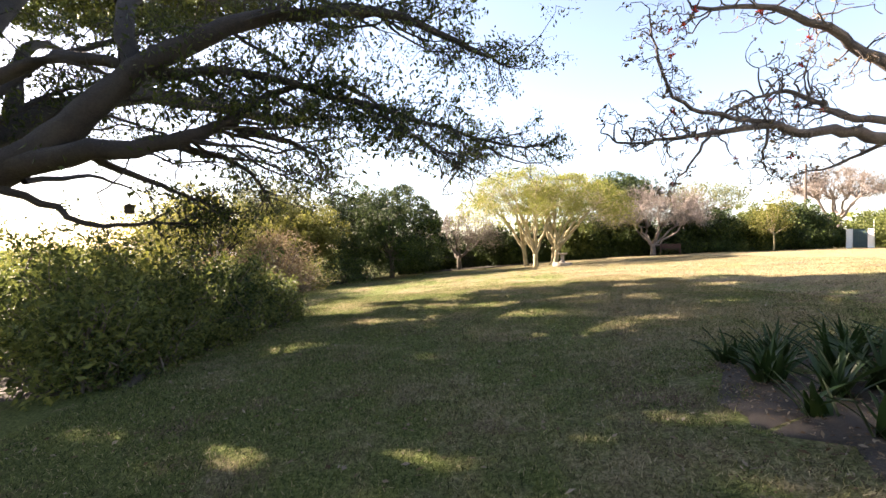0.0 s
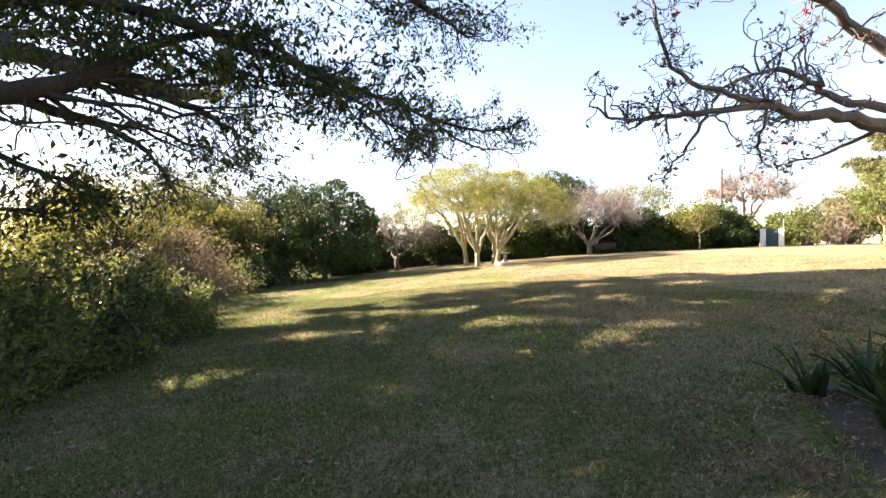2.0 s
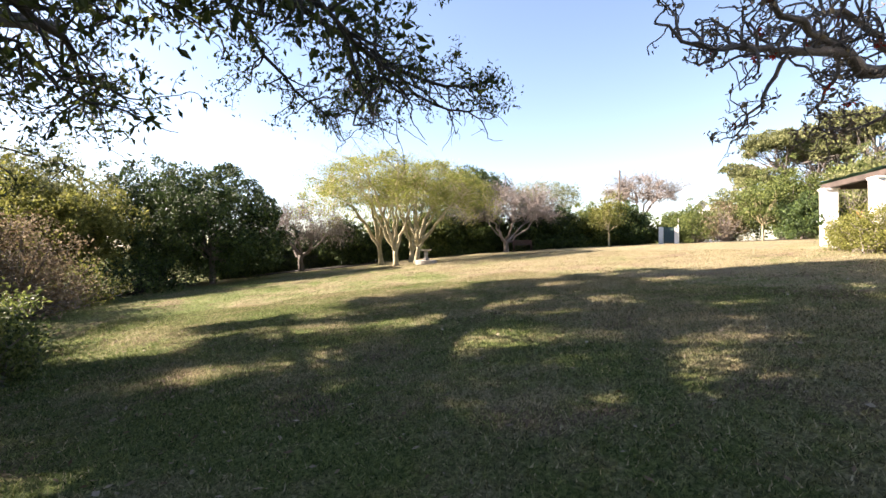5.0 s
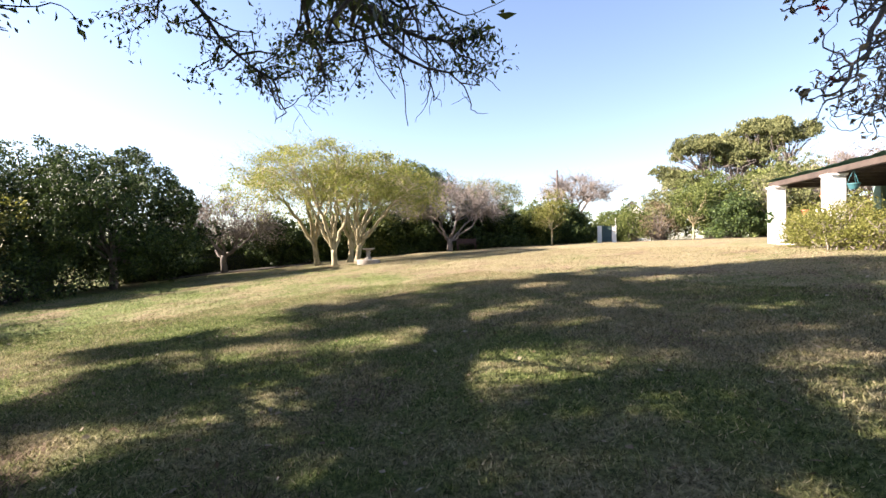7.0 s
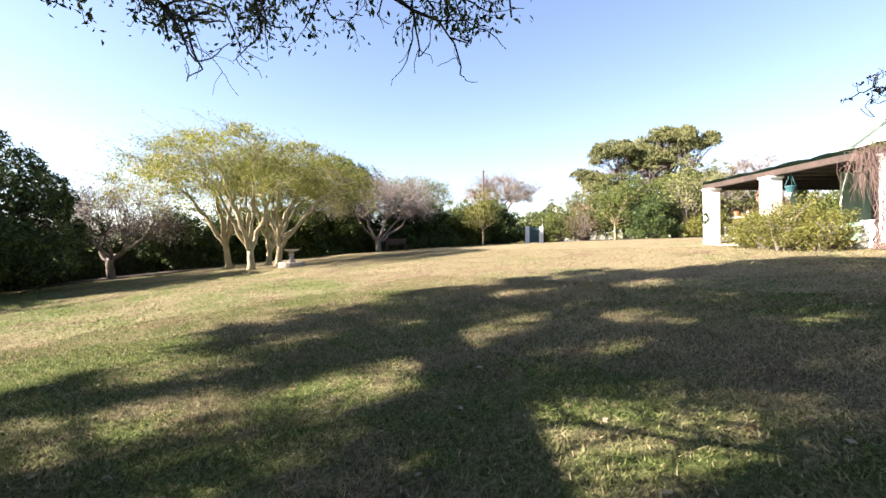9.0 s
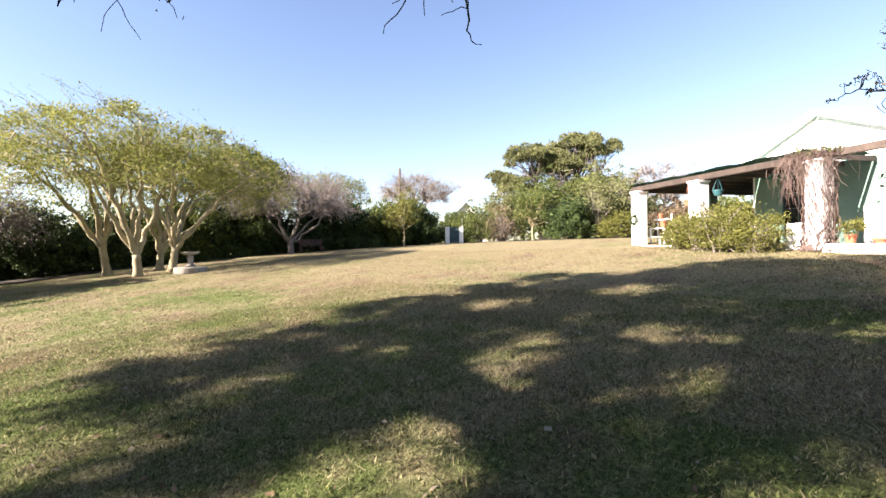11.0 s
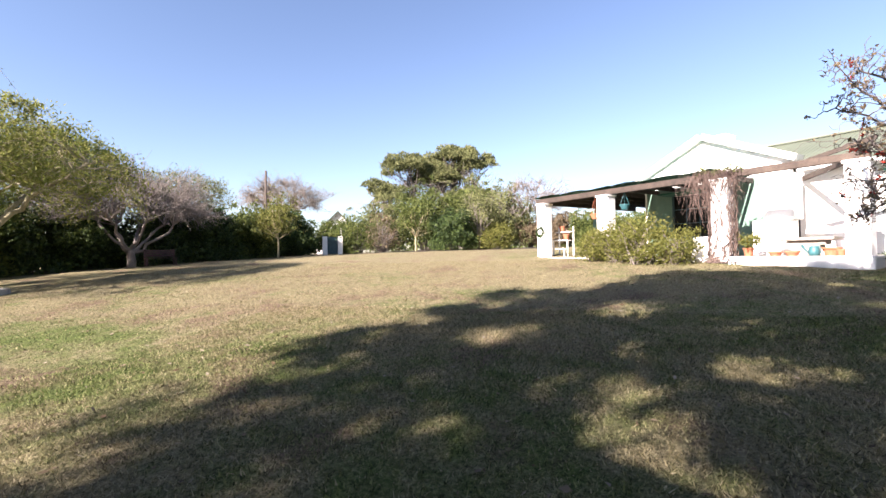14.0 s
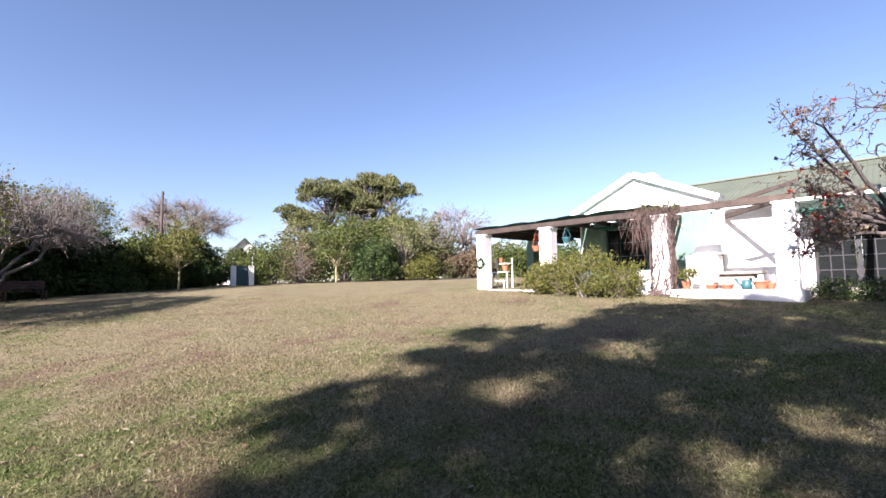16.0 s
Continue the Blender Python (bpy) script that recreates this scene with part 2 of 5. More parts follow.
class Geo:
    """Collects tubes, boxes and leaves for one mesh."""

    def __init__(self):
        self.v, self.f, self.n = [], [], 0

    def add(self, verts, faces):
        verts = np.asarray(verts, float)
        self.v.append(verts)
        self.f.extend([tuple(int(i) + self.n for i in q) for q in faces])
        self.n += len(verts)

    def tube(self, pts, radii, sides=6, cap=True):
        pts = np.asarray(pts, float)
        k = len(pts)
        tan = np.gradient(pts, axis=0)
        tan /= np.linalg.norm(tan, axis=1)[:, None] + 1e-9
        ref = np.array([0.31, 0.17, 0.93]) if abs(tan[0][2]) < 0.8 else np.array([0.93, 0.17, 0.31])
        a = np.cross(tan, ref)
        a /= np.linalg.norm(a, axis=1)[:, None] + 1e-9
        b = np.cross(tan, a)
        ang = np.arange(sides) * 2 * math.pi / sides
        ring = a[:, None, :] * np.cos(ang)[None, :, None] + b[:, None, :] * np.sin(ang)[None, :, None]
        v = (pts[:, None, :] + ring * np.asarray(radii, float)[:, None, None]).reshape(-1, 3)
        f = [(i * sides + j, i * sides + (j + 1) % sides, (i + 1) * sides + (j + 1) % sides, (i + 1) * sides + j) for i in range(k - 1) for j in range(sides)]
        if cap:
            f += [tuple(range(sides))[::-1], tuple(range((k - 1) * sides, k * sides))]
        self.add(v, f)

    def leaves(self, at, size, rng, ratio=0.5, spread=0.35, up=None, droop=0.0):
        """One pointed, folded leaf at each place."""
        at = np.asarray(at, float)
        k = len(at)
        if k == 0:
            return
        d = rng.normal(size=(k, 3))
        d[:, 2] -= droop
        if up is not None:
            d = d * 0.6 + np.asarray(up)
        d /= np.linalg.norm(d, axis=1)[:, None]
        e = np.cross(d, rng.normal(size=(k, 3)))
        e /= np.linalg.norm(e, axis=1)[:, None] + 1e-9
        s = size * (1 + spread * rng.normal(size=k)).clip(0.4, 1.9)
        nrm = np.cross(d, e)
        L, W = d * s[:, None], e * (s * ratio * 0.5)[:, None]
        fold = nrm * (s * 0.12)[:, None]
        v = np.stack([at, at + L * 0.5 + W + fold, at + L, at + L * 0.5 - W + fold], 1).reshape(-1, 3)
        base = np.arange(k) * 4
        self.v.append(v)
        self.f.extend(zip((base + self.n).tolist(), (base + 1 + self.n).tolist(), (base + 2 + self.n).tolist(), (base + 3 + self.n).tolist()))
        self.n += 4 * k

    def box(self, lo, hi, m=None):
        x0, y0, z0 = lo
        x1, y1, z1 = hi
        v = [(x0, y0, z0), (x1, y0, z0), (x1, y1, z0), (x0, y1, z0), (x0, y0, z1), (x1, y0, z1), (x1, y1, z1), (x0, y1, z1)]
        if m is not None:
            v = [tuple(m @ Vector(p)) for p in v]
        self.add(v, [(0, 3, 2, 1), (4, 5, 6, 7), (0, 1, 5, 4), (1, 2, 6, 5), (2, 3, 7, 6), (3, 0, 4, 7)])

    def lathe(self, profile, at=(0, 0, 0), sides=20):
        """A turned shape from (radius, height) pairs."""
        k = len(profile)
        v = [(at[0] + r * math.cos(2 * math.pi * j / sides), at[1] + r * math.sin(2 * math.pi * j / sides), at[2] + z) for r, z in profile for j in range(sides)]
        f = [(i * sides + j, i * sides + (j + 1) % sides, (i + 1) * sides + (j + 1) % sides, (i + 1) * sides + j) for i in range(k - 1) for j in range(sides)]
        f += [tuple(range(sides))[::-1], tuple(range((k - 1) * sides, k * sides))]
        self.add(v, f)

    def prism(self, outline, y0, y1):
        """An outline in x and z, pushed through from y0 to y1."""
        k = len(outline)
        v = [(x, y0, z) for x, z in outline] + [(x, y1, z) for x, z in outline]
        f = [tuple(range(k)), tuple(range(k, 2 * k))[::-1]] + [(i, k + i, k + (i + 1) % k, (i + 1) % k) for i in range(k)]
        self.add(v, f)

    def make(self, name, material, parent=None, label="", smooth=False, bevel=0.0):
        me = bpy.data.meshes.new(name)
        me.from_pydata(np.concatenate(self.v).tolist() if self.v else [], [], self.f)
        if smooth:
            me.shade_smooth()
        me.materials.append(material)
        if bevel:
            bm = bmesh.new()
            bm.from_mesh(me)
            bmesh.ops.recalc_face_normals(bm, faces=bm.faces[:])
            bmesh.ops.bevel(bm, geom=bm.edges[:], offset=bevel, segments=2, affect="EDGES", clamp_overlap=True)
            bm.to_mesh(me)
            bm.free()
        me.update()
        ob = new(name, me)
        if parent:
            ob.parent = parent
        if label:
            tagged(ob, label)
        return ob


def thing(name, at, label, category, group="", rz=0.0, kind=""):
    ob = new(name)
    ob.empty_display_size = 0.1
    ob.matrix_world = pose(*at, 0, 0, rz)
    return tagged(ob, label, category, group, kind)


def unit(v):
    v = np.asarray(v, float)
    return v / (np.linalg.norm(v) + 1e-9)


def bent(a, b, rng, wob=0.08, n=7, sag=0.0):
    """A wandering line from a to b."""
    a, b = np.asarray(a, float), np.asarray(b, float)
    t = np.linspace(0, 1, n)[:, None]
    p = a + (b - a) * t
    ln = np.linalg.norm(b - a)
    off = np.cumsum(rng.normal(size=(n, 3)), 0)
    off -= off[:1] + (off[-1:] - off[:1]) * t
    p = p + off * wob * ln / n ** 0.5
    p[:, 2] += 4 * sag * ln * (t * (1 - t))[:, 0]
    return p


def grow(geo, tips, start, way, length, radius, depth, rng, kids=3, lift=0.15, wander=0.25, shrink=0.62, spread=0.75, sides=6, thin=0.004):
    """Branches that fork until depth runs out; the ends are kept in tips."""
    n = 5
    pts, d = [np.asarray(start, float)], unit(way)
    for i in range(n):
        d = unit(d + rng.normal(size=3) * wander + np.array([0, 0, lift]))
        pts.append(pts[-1] + d * length / n)
    end = max(radius * shrink, thin)
    geo.tube(pts, np.linspace(radius, end, n + 1), max(3, sides), cap=False)
    if depth <= 0:
        tips.extend(pts[2:])
        return
    if depth == 1:
        tips.extend(pts[3:])
    for k in range(kids):
        i = n if k == 0 else rng.integers(2, n + 1)
        nd = unit(d * (1 - spread * 0.5) + rng.normal(size=3) * spread * 0.75)
        grow(geo, tips, pts[i], nd, length * rng.uniform(0.6, 0.85), end * (1 if k == 0 else 0.75), depth - 1, rng, kids, lift, wander, shrink, spread, sides - 1, thin)


def clumps(centre, radii, count, rng, shell=0.55, floor=-0.8, rough=0.22):
    """Places spread through an uneven crown, denser towards its outside."""
    out = []
    c, r = np.asarray(centre, float), np.asarray(radii, float)
    seed = Vector((rng.uniform(0, 99), rng.uniform(0, 99), 0))
    while len(out) < count:
        d = unit(rng.normal(size=3))
        if d[2] < floor:
            continue
        lump = 1 + rough * 2.2 * noise.noise(Vector(d) * 2.1 + seed) + rough * 1.2 * noise.noise(Vector(d) * 5 + seed)
        out.append(c + d * r * lump * (shell + (1 - shell) * rng.random() ** 0.6))
    return np.array(out)


def leaf_cloud(geo, places, per, puff, size, rng, **kw):
    at = np.repeat(places, per, 0) + rng.normal(size=(len(places) * per, 3)) * puff * np.array([1, 1, 0.75])
    geo.leaves(at, size, rng, **kw)


def tufts(geo, places, centre, radius, count, size, rng, ratio=0.5):
    """Rounded leaf tufts, leafy on the side that faces out of the crown, with dark hollows between them."""
    for p in places:
        d = rng.normal(size=(count, 3)) + unit(np.asarray(p) - centre) * 0.9 + np.array([0, 0, 0.35])
        d /= np.linalg.norm(d, axis=1)[:, None]
        geo.leaves(p + d * radius * rng.uniform(0.7, 1.3) * rng.uniform(0.7, 1.08, (count, 1)), size, rng, ratio=ratio)


def crown_tree(name, label, at, trunk_h, trunk_r, centre, radii, count, per, puff, size, leaf, bark, seed, group="", floor=-0.6, shell=0.55, ratio=0.5, lean=(0, 0), rough=0.22, limbs=14, category="tree", tuft=0.0):
    """A tree with a trunk, limbs that reach into the crown and a crown of leaf clumps. Centre is above the foot."""
    rng = np.random.default_rng(seed)
    foot = thing(name, (at[0], at[1], gz(*at) - 0.05), label, category, group)
    wood, crown = Geo(), Geo()
    top = np.array([lean[0], lean[1], trunk_h])
    wood.tube(bent((0, 0, 0), top, rng, 0.05, 7), np.linspace(trunk_r * 1.25, trunk_r * 0.75, 7), 9)
    places = clumps(centre, radii, count, rng, shell, floor, rough)
    for i in rng.choice(len(places), min(limbs, len(places)), False):
        st = top * rng.uniform(0.75, 1.0)
        wood.tube(bent(st, places[i], rng, 0.1, 7, 0.05), np.linspace(trunk_r * 0.5, 0.012, 7), 5, False)
    for i in rng.choice(len(places), min(limbs * 2, len(places)), False):
        st = top + (places[i] - top) * 0.4
        wood.tube(bent(st, places[i], rng, 0.15, 5), np.linspace(trunk_r * 0.2, 0.008, 5), 4, False)
    if tuft:
        tufts(crown, places, np.asarray(centre, float), tuft, per, size, rng, ratio)
        leaf_cloud(crown, centre + (places - centre) * 0.72, 24, tuft * 0.8, size * 1.5, rng, ratio=0.6)
    else:
        leaf_cloud(crown, places, per, puff, size, rng, ratio=ratio)
    wood.make("trunk", bark, foot, smooth=True)
    crown.make("crown", leaf, foot)
    return foot


def bush(name, label, at, radii, count, per, puff, size, leaf, seed, bark=None, group="", ratio=0.5, twigs=30, rough=0.25, category="bush", up=0.75, tuft=0.0):
    """A bush that leafs down to the ground, with stems."""
    rng = np.random.default_rng(seed)
    foot = thing(name, (at[0], at[1], gz(*at) - 0.03), label, category, group)
    c = np.array([0, 0, radii[2] * up])
    places = clumps(c, radii, count, rng, 0.5, -0.75, rough)
    places = places[places[:, 2] > 0.05]
    wood, crown = Geo(), Geo()
    for i in range(twigs):
        p = places[rng.integers(len(places))]
        wood.tube(bent((rng.normal() * 0.15, rng.normal() * 0.15, 0), p * 1.03, rng, 0.1, 6, 0.08), np.linspace(0.03, 0.006, 6), 4, False)
    if tuft:
        tufts(crown, places, c, tuft, per, size, rng, ratio)
        leaf_cloud(crown, c + (places - c) * 0.75, 26, tuft * 0.9, size * 1.6, rng, ratio=0.6)
    else:
        leaf_cloud(crown, places, per, puff, size, rng, ratio=ratio)
    wood.make("stem", bark or BARK_GREY, foot, smooth=True)
    crown.make("foliage", leaf, foot)
    return foot


def dome_tree(name, label, at, trunk_h, trunk_r, centre, radii, count, leaf, bark, seed, leaf_size=0.09, per=5, group="", floor=-0.2):
    """A leafless spreading tree: limbs part into boughs, boughs into branches and branches into twigs that fill a dome."""
    rng = np.random.default_rng(seed)
    foot = thing(name, (at[0], at[1], gz(*at) - 0.05), label, "tree", group)
    wood, crown = Geo(), Geo()
    top = np.array([0.0, 0.0, trunk_h])
    c, r = np.asarray(centre, float), np.asarray(radii, float)
    wood.tube(bent((0, 0, 0), top, rng, 0.07, 6), np.linspace(trunk_r * 1.3, trunk_r, 6), 9)
    twigs = clumps(c, r, count, rng, 0.45, floor, 0.2)
    boughs = [c + np.array([math.cos(a), math.sin(a), 0.1]) * r * rng.uniform(0.3, 0.5) for a in np.arange(7) * 2 * math.pi / 7 + rng.uniform(-0.3, 0.3, 7)]
    boughs = [b - np.array([0, 0, r[2] * 0.35]) for b in boughs]
    for b in boughs:
        wood.tube(bent(top * rng.uniform(0.75, 1), b, rng, 0.12, 7, -0.03), np.linspace(trunk_r * 0.55, trunk_r * 0.3, 7), 7, False)
    boughs = np.array(boughs)
    mids = clumps(c, r * 0.66, 60, rng, 0.6, floor, 0.15)
    for m in mids:
        b = boughs[np.argmin(((boughs - m) ** 2).sum(1))]
        wood.tube(bent(b, m, rng, 0.14, 6, -0.04), np.linspace(trunk_r * 0.28, trunk_r * 0.12, 6), 5, False)
    for q in twigs:
        m = mids[np.argmin(((mids - q) ** 2).sum(1))]
        wood.tube(bent(m, q, rng, 0.18, 5, 0.02), np.linspace(trunk_r * 0.12, 0.010, 5), 4, False)
        for k in range(3):
            wood.tube(bent(m + (q - m) * rng.uniform(0.5, 1), q + rng.normal(size=3) * 0.32, rng, 0.18, 4), np.linspace(0.014, 0.006, 4), 3, False)
    leaf_cloud(crown, twigs, per, 0.22, leaf_size, rng)
    wood.make("trunk", bark, foot, smooth=True)
    crown.make("crown", leaf, foot)
    return foot

# ---- ground: one sheet, fine under the walk and coarse towards the horizon ----
def axis_steps(lo, hi, step, far):
    a = list(np.arange(lo, hi + 1e-6, step))
    d, up, down = step, [], []
    p = hi
    while p < far:
        d *= 1.35
        p += d
        up.append(p)
    d, p = step, lo
    while p > -far:
        d *= 1.35
        p -= d
        down.append(p)
    return np.array(down[::-1] + a + up)


def bumps(x, y):
    return 0.025 * np.sin(x * 0.9 + 1.3 * np.sin(y * 0.35)) * np.sin(y * 0.7 + 0.8) + 0.012 * np.sin(x * 2.3 + y * 1.7)


def make_ground():
    xs, ys = axis_steps(-14, 36, 0.4, 2500), axis_steps(-6, 42, 0.4, 2500)
    X, Y = np.meshgrid(xs, ys)
    Z = h(X, Y) + bumps(X, Y) * ((np.abs(X) < 60) & (np.abs(Y) < 60))
    v = np.stack([X, Y, Z], -1).reshape(-1, 3)
    nx = len(xs)
    f = [(j * nx + i, j * nx + i + 1, (j + 1) * nx + i + 1, (j + 1) * nx + i) for j in range(len(ys) - 1) for i in range(nx - 1)]
    g = Geo()
    g.add(v, f)
    return tagged(g.make("ground", LAWN, smooth=True), "mown lawn, green in the hollow, straw-coloured near the house", "lawn", kind="structure")


make_ground()


def bed(label, outline, seed, rise=0.05):
    """A planting bed of soil and litter that follows the ground, with a ragged edge."""
    rng = np.random.default_rng(seed)
    g, k = Geo(), len(outline)
    pts = []
    for i in range(k):
        a, b = np.array(outline[i], float), np.array(outline[(i + 1) % k], float)
        n = max(2, int(np.linalg.norm(b - a) / 0.4))
        pts += [a + (b - a) * j / n + rng.normal(size=2) * 0.13 for j in range(n)]
    pts = np.array(pts)
    c = pts.mean(0)
    rings = [1.0, 0.95, 0.7, 0.4, 0.1]
    v = []
    for q, s in enumerate(rings):
        p = c + (pts - c) * s
        z = h(p[:, 0], p[:, 1]) + bumps(p[:, 0], p[:, 1]) + (-0.02 if q == 0 else rise) + (rng.normal(size=len(p)) * 0.015 if q else 0)
        v.append(np.column_stack([p, z]))
    n = len(pts)
    f = [(q * n + i, q * n + (i + 1) % n, (q + 1) * n + (i + 1) % n, (q + 1) * n + i) for q in range(len(rings) - 1) for i in range(n)]
    f.append(tuple(range((len(rings) - 1) * n, len(rings) * n)))
    g.add(np.concatenate(v), f)
    return tagged(g.make("planting_bed", SOIL, smooth=True), label, "soil bed", kind="structure")


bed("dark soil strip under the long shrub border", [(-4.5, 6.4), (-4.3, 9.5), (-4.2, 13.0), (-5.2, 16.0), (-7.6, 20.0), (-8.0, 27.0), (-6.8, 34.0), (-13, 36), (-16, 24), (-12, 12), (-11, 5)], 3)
bed("soil and dead leaves under the strap-leaved clump", [(2.5, 2.5), (2.45, 3.3), (2.5, 3.9), (2.8, 4.6), (3.6, 5.0), (4.6, 5.2), (6.0, 4.8), (6.6, 3.4), (5.2, 2.0), (3.4, 1.7)], 4, 0.014)
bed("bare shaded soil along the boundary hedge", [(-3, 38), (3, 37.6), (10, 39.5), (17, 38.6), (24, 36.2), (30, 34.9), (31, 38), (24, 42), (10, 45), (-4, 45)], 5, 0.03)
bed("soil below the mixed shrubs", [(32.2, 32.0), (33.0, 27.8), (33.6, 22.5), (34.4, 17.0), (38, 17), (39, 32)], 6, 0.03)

# ---- the great shade tree that overhangs the walk ----
def path_of(pts, rng, wob=0.05, per=4):
    """A limb through a few bends, smoothed and roughened."""
    pts = np.asarray(pts, float)
    t = np.arange(len(pts))
    q = np.linspace(0, len(pts) - 1, (len(pts) - 1) * per + 1)
    out = np.stack([np.interp(q, t, pts[:, i]) for i in range(3)], -1)
    for _ in range(3):
        out[1:-1] = (out[:-2] + 2 * out[1:-1] + out[2:]) / 4
    out[1:-1] += rng.normal(size=(len(out) - 2, 3)) * wob
    return out


def shade_tree():
    rng = np.random.default_rng(11)
    fx, fy = -10.2, 7.2
    fz = gz(fx, fy) - 0.1
    foot = thing("shade_tree", (fx, fy, fz), "broad old shade tree with dark limbs and small drooping leaves", "tree")
    o = np.array([fx, fy, fz])
    wood, crown, tips = Geo(), Geo(), []
    fork = (-9.5, 7.6, 2.0)
    wood.tube(bent((0, 0, 0), np.array(fork) - o, rng, 0.04, 7), [0.8, 0.66, 0.6, 0.56, 0.54, 0.52, 0.5], 12)
    # limbs: bends, thickness at both ends, twig length, where the twigs begin
    low = [
        ([fork, (-7.8, 8.0, 2.9), (-6.8, 8.3, 3.7), (-5.9, 8.6, 4.9), (-4.3, 9.0, 6.0), (-3.1, 9.6, 6.5), (-1.1, 10.2, 6.9), (0.9, 10.9, 6.2), (1.6, 11.8, 6.3)], 0.36, 0.03, 0.65, 10),
        ([(-7.8, 8.0, 2.9), (-6.3, 8.1, 3.3), (-5.1, 8.6, 3.5), (-4.3, 9.0, 4.0), (-3.4, 9.5, 4.9), (-2.4, 10.6, 5.4)], 0.24, 0.03, 0.7, 6),
        ([fork, (-8.6, 8.2, 4.4), (-7.2, 8.4, 5.2), (-5.4, 8.8, 4.9), (-4.1, 9.0, 5.1), (-2.2, 9.8, 4.8), (-1.0, 10.8, 4.7), (0.3, 12.2, 4.7), (2.0, 12.8, 4.3), (3.0, 12.6, 4.5)], 0.15, 0.02, 0.4, 12),
        ([(-2.2, 9.8, 4.8), (-1.2, 9.6, 4.3), (-0.3, 9.4, 3.7), (0.35, 9.9, 3.3)], 0.05, 0.012, 0.45, 2),
        ([(0.3, 12.2, 4.7), (0.8, 13.5, 4.4), (1.3, 14.7, 4.3)], 0.05, 0.014, 0.3, 2),
        ([(-2.4, 10.6, 5.4), (-1.6, 13.2, 5.6), (-0.3, 15.1, 4.6), (0.6, 15.6, 4.4)], 0.06, 0.014, 0.5, 4),
        ([(-6.8, 8.3, 3.4), (-5.9, 8.6, 2.9), (-5.1, 9.1, 2.6), (-4.6, 9.6, 2.3)], 0.09, 0.015, 0.4, 8),
        ([(-8.4, 7.8, 2.6), (-7.4, 8.0, 2.5), (-6.7, 8.5, 1.95), (-5.6, 8.7, 2.0), (-5.0, 9.4, 2.0)], 0.10, 0.012, 0.3, 12),
        ([(-7.4, 8.0, 2.7), (-7.9, 10.2, 3.2), (-8.3, 12.0, 3.1), (-8.4, 13.0, 2.9)], 0.06, 0.012, 0.4, 12),
        ([(-4.3, 9.0, 4.0), (-3.5, 10.6, 4.0), (-3.2, 12.0, 3.9), (-3.6, 13.4, 3.6)], 0.09, 0.014, 0.55, 3),
        ([(-5.1, 8.6, 3.5), (-4.9, 10.8, 3.6), (-5.0, 12.6, 3.3), (-5.4, 14.2, 3.0)], 0.09, 0.014, 0.55, 3),
    ]
    low += [
        ([fork, (-9.2, 8.6, 3.6), (-9.0, 10.5, 5.2), (-8.7, 12.0, 6.0)], 0.12, 0.02, 0.7, 4),
        ([fork, (-8.8, 9.0, 5.0), (-7.6, 10.8, 6.6), (-6.0, 12.2, 7.6)], 0.14, 0.02, 0.8, 4),
        ([fork, (-9.4, 9.4, 3.4), (-9.6, 11.5, 4.6), (-9.4, 13.6, 5.2)], 0.10, 0.02, 0.7, 4),
    ]
    high = [
        ([(-5.9, 8.6, 4.9), (-6.4, 9.0, 6.4), (-6.2, 10.5, 8.2), (-4.4, 13.0, 9.2), (-2.2, 15.4, 9.0)], 0.2, 0.04, 0.9, 8),
        ([fork, (-10.3, 10.8, 4.6), (-9.4, 13.5, 6.2), (-8.3, 15.4, 6.5), (-6.9, 17.8, 6.6), (-6.0, 19.6, 7.2)], 0.34, 0.17, 0.9, 16),
        ([(-10.3, 10.8, 4.6), (-11.6, 12.5, 7.4), (-13.2, 16.0, 8.4), (-13.0, 19.5, 8.2)], 0.2, 0.04, 0.9, 5),
        ([(-9.4, 13.5, 6.2), (-10.0, 17.0, 8.2), (-9.6, 21.0, 8.2)], 0.15, 0.04, 0.9, 3),
        ([fork, (-11.6, 7.6, 5.0), (-14.0, 9.0, 7.6), (-16.5, 12.0, 8.4)], 0.24, 0.04, 0.9, 5),
        ([(-6.4, 9.0, 6.4), (-7.6, 11.5, 8.6), (-7.4, 14.8, 9.6)], 0.12, 0.04, 0.9, 3),
        ([fork, (-11.0, 5.6, 4.8), (-12.5, 4.0, 7.4)], 0.2, 0.04, 0.9, 3),
    ]
    for bends, r0, r1, twig, begin in low + high:
        p = path_of(bends, rng, 0.028) - o
        n = len(p)
        wood.tube(p, r1 + (r0 - r1) * (1 - np.linspace(0, 1, n)) ** 1.1, 9, False)
        for i in range(begin, n):
            for k in range(3 if i > n // 2 else 2):
                d = unit(p[min(i + 1, n - 1)] - p[i - 1])
                way = unit(d * 0.8 + rng.normal(size=3) * 0.6)
                grow(wood, tips, p[i], way, twig * rng.uniform(0.8, 1.7), 0.02, 2, rng, 2, -0.02, 0.22, 0.6, 0.9, 4, 0.004)
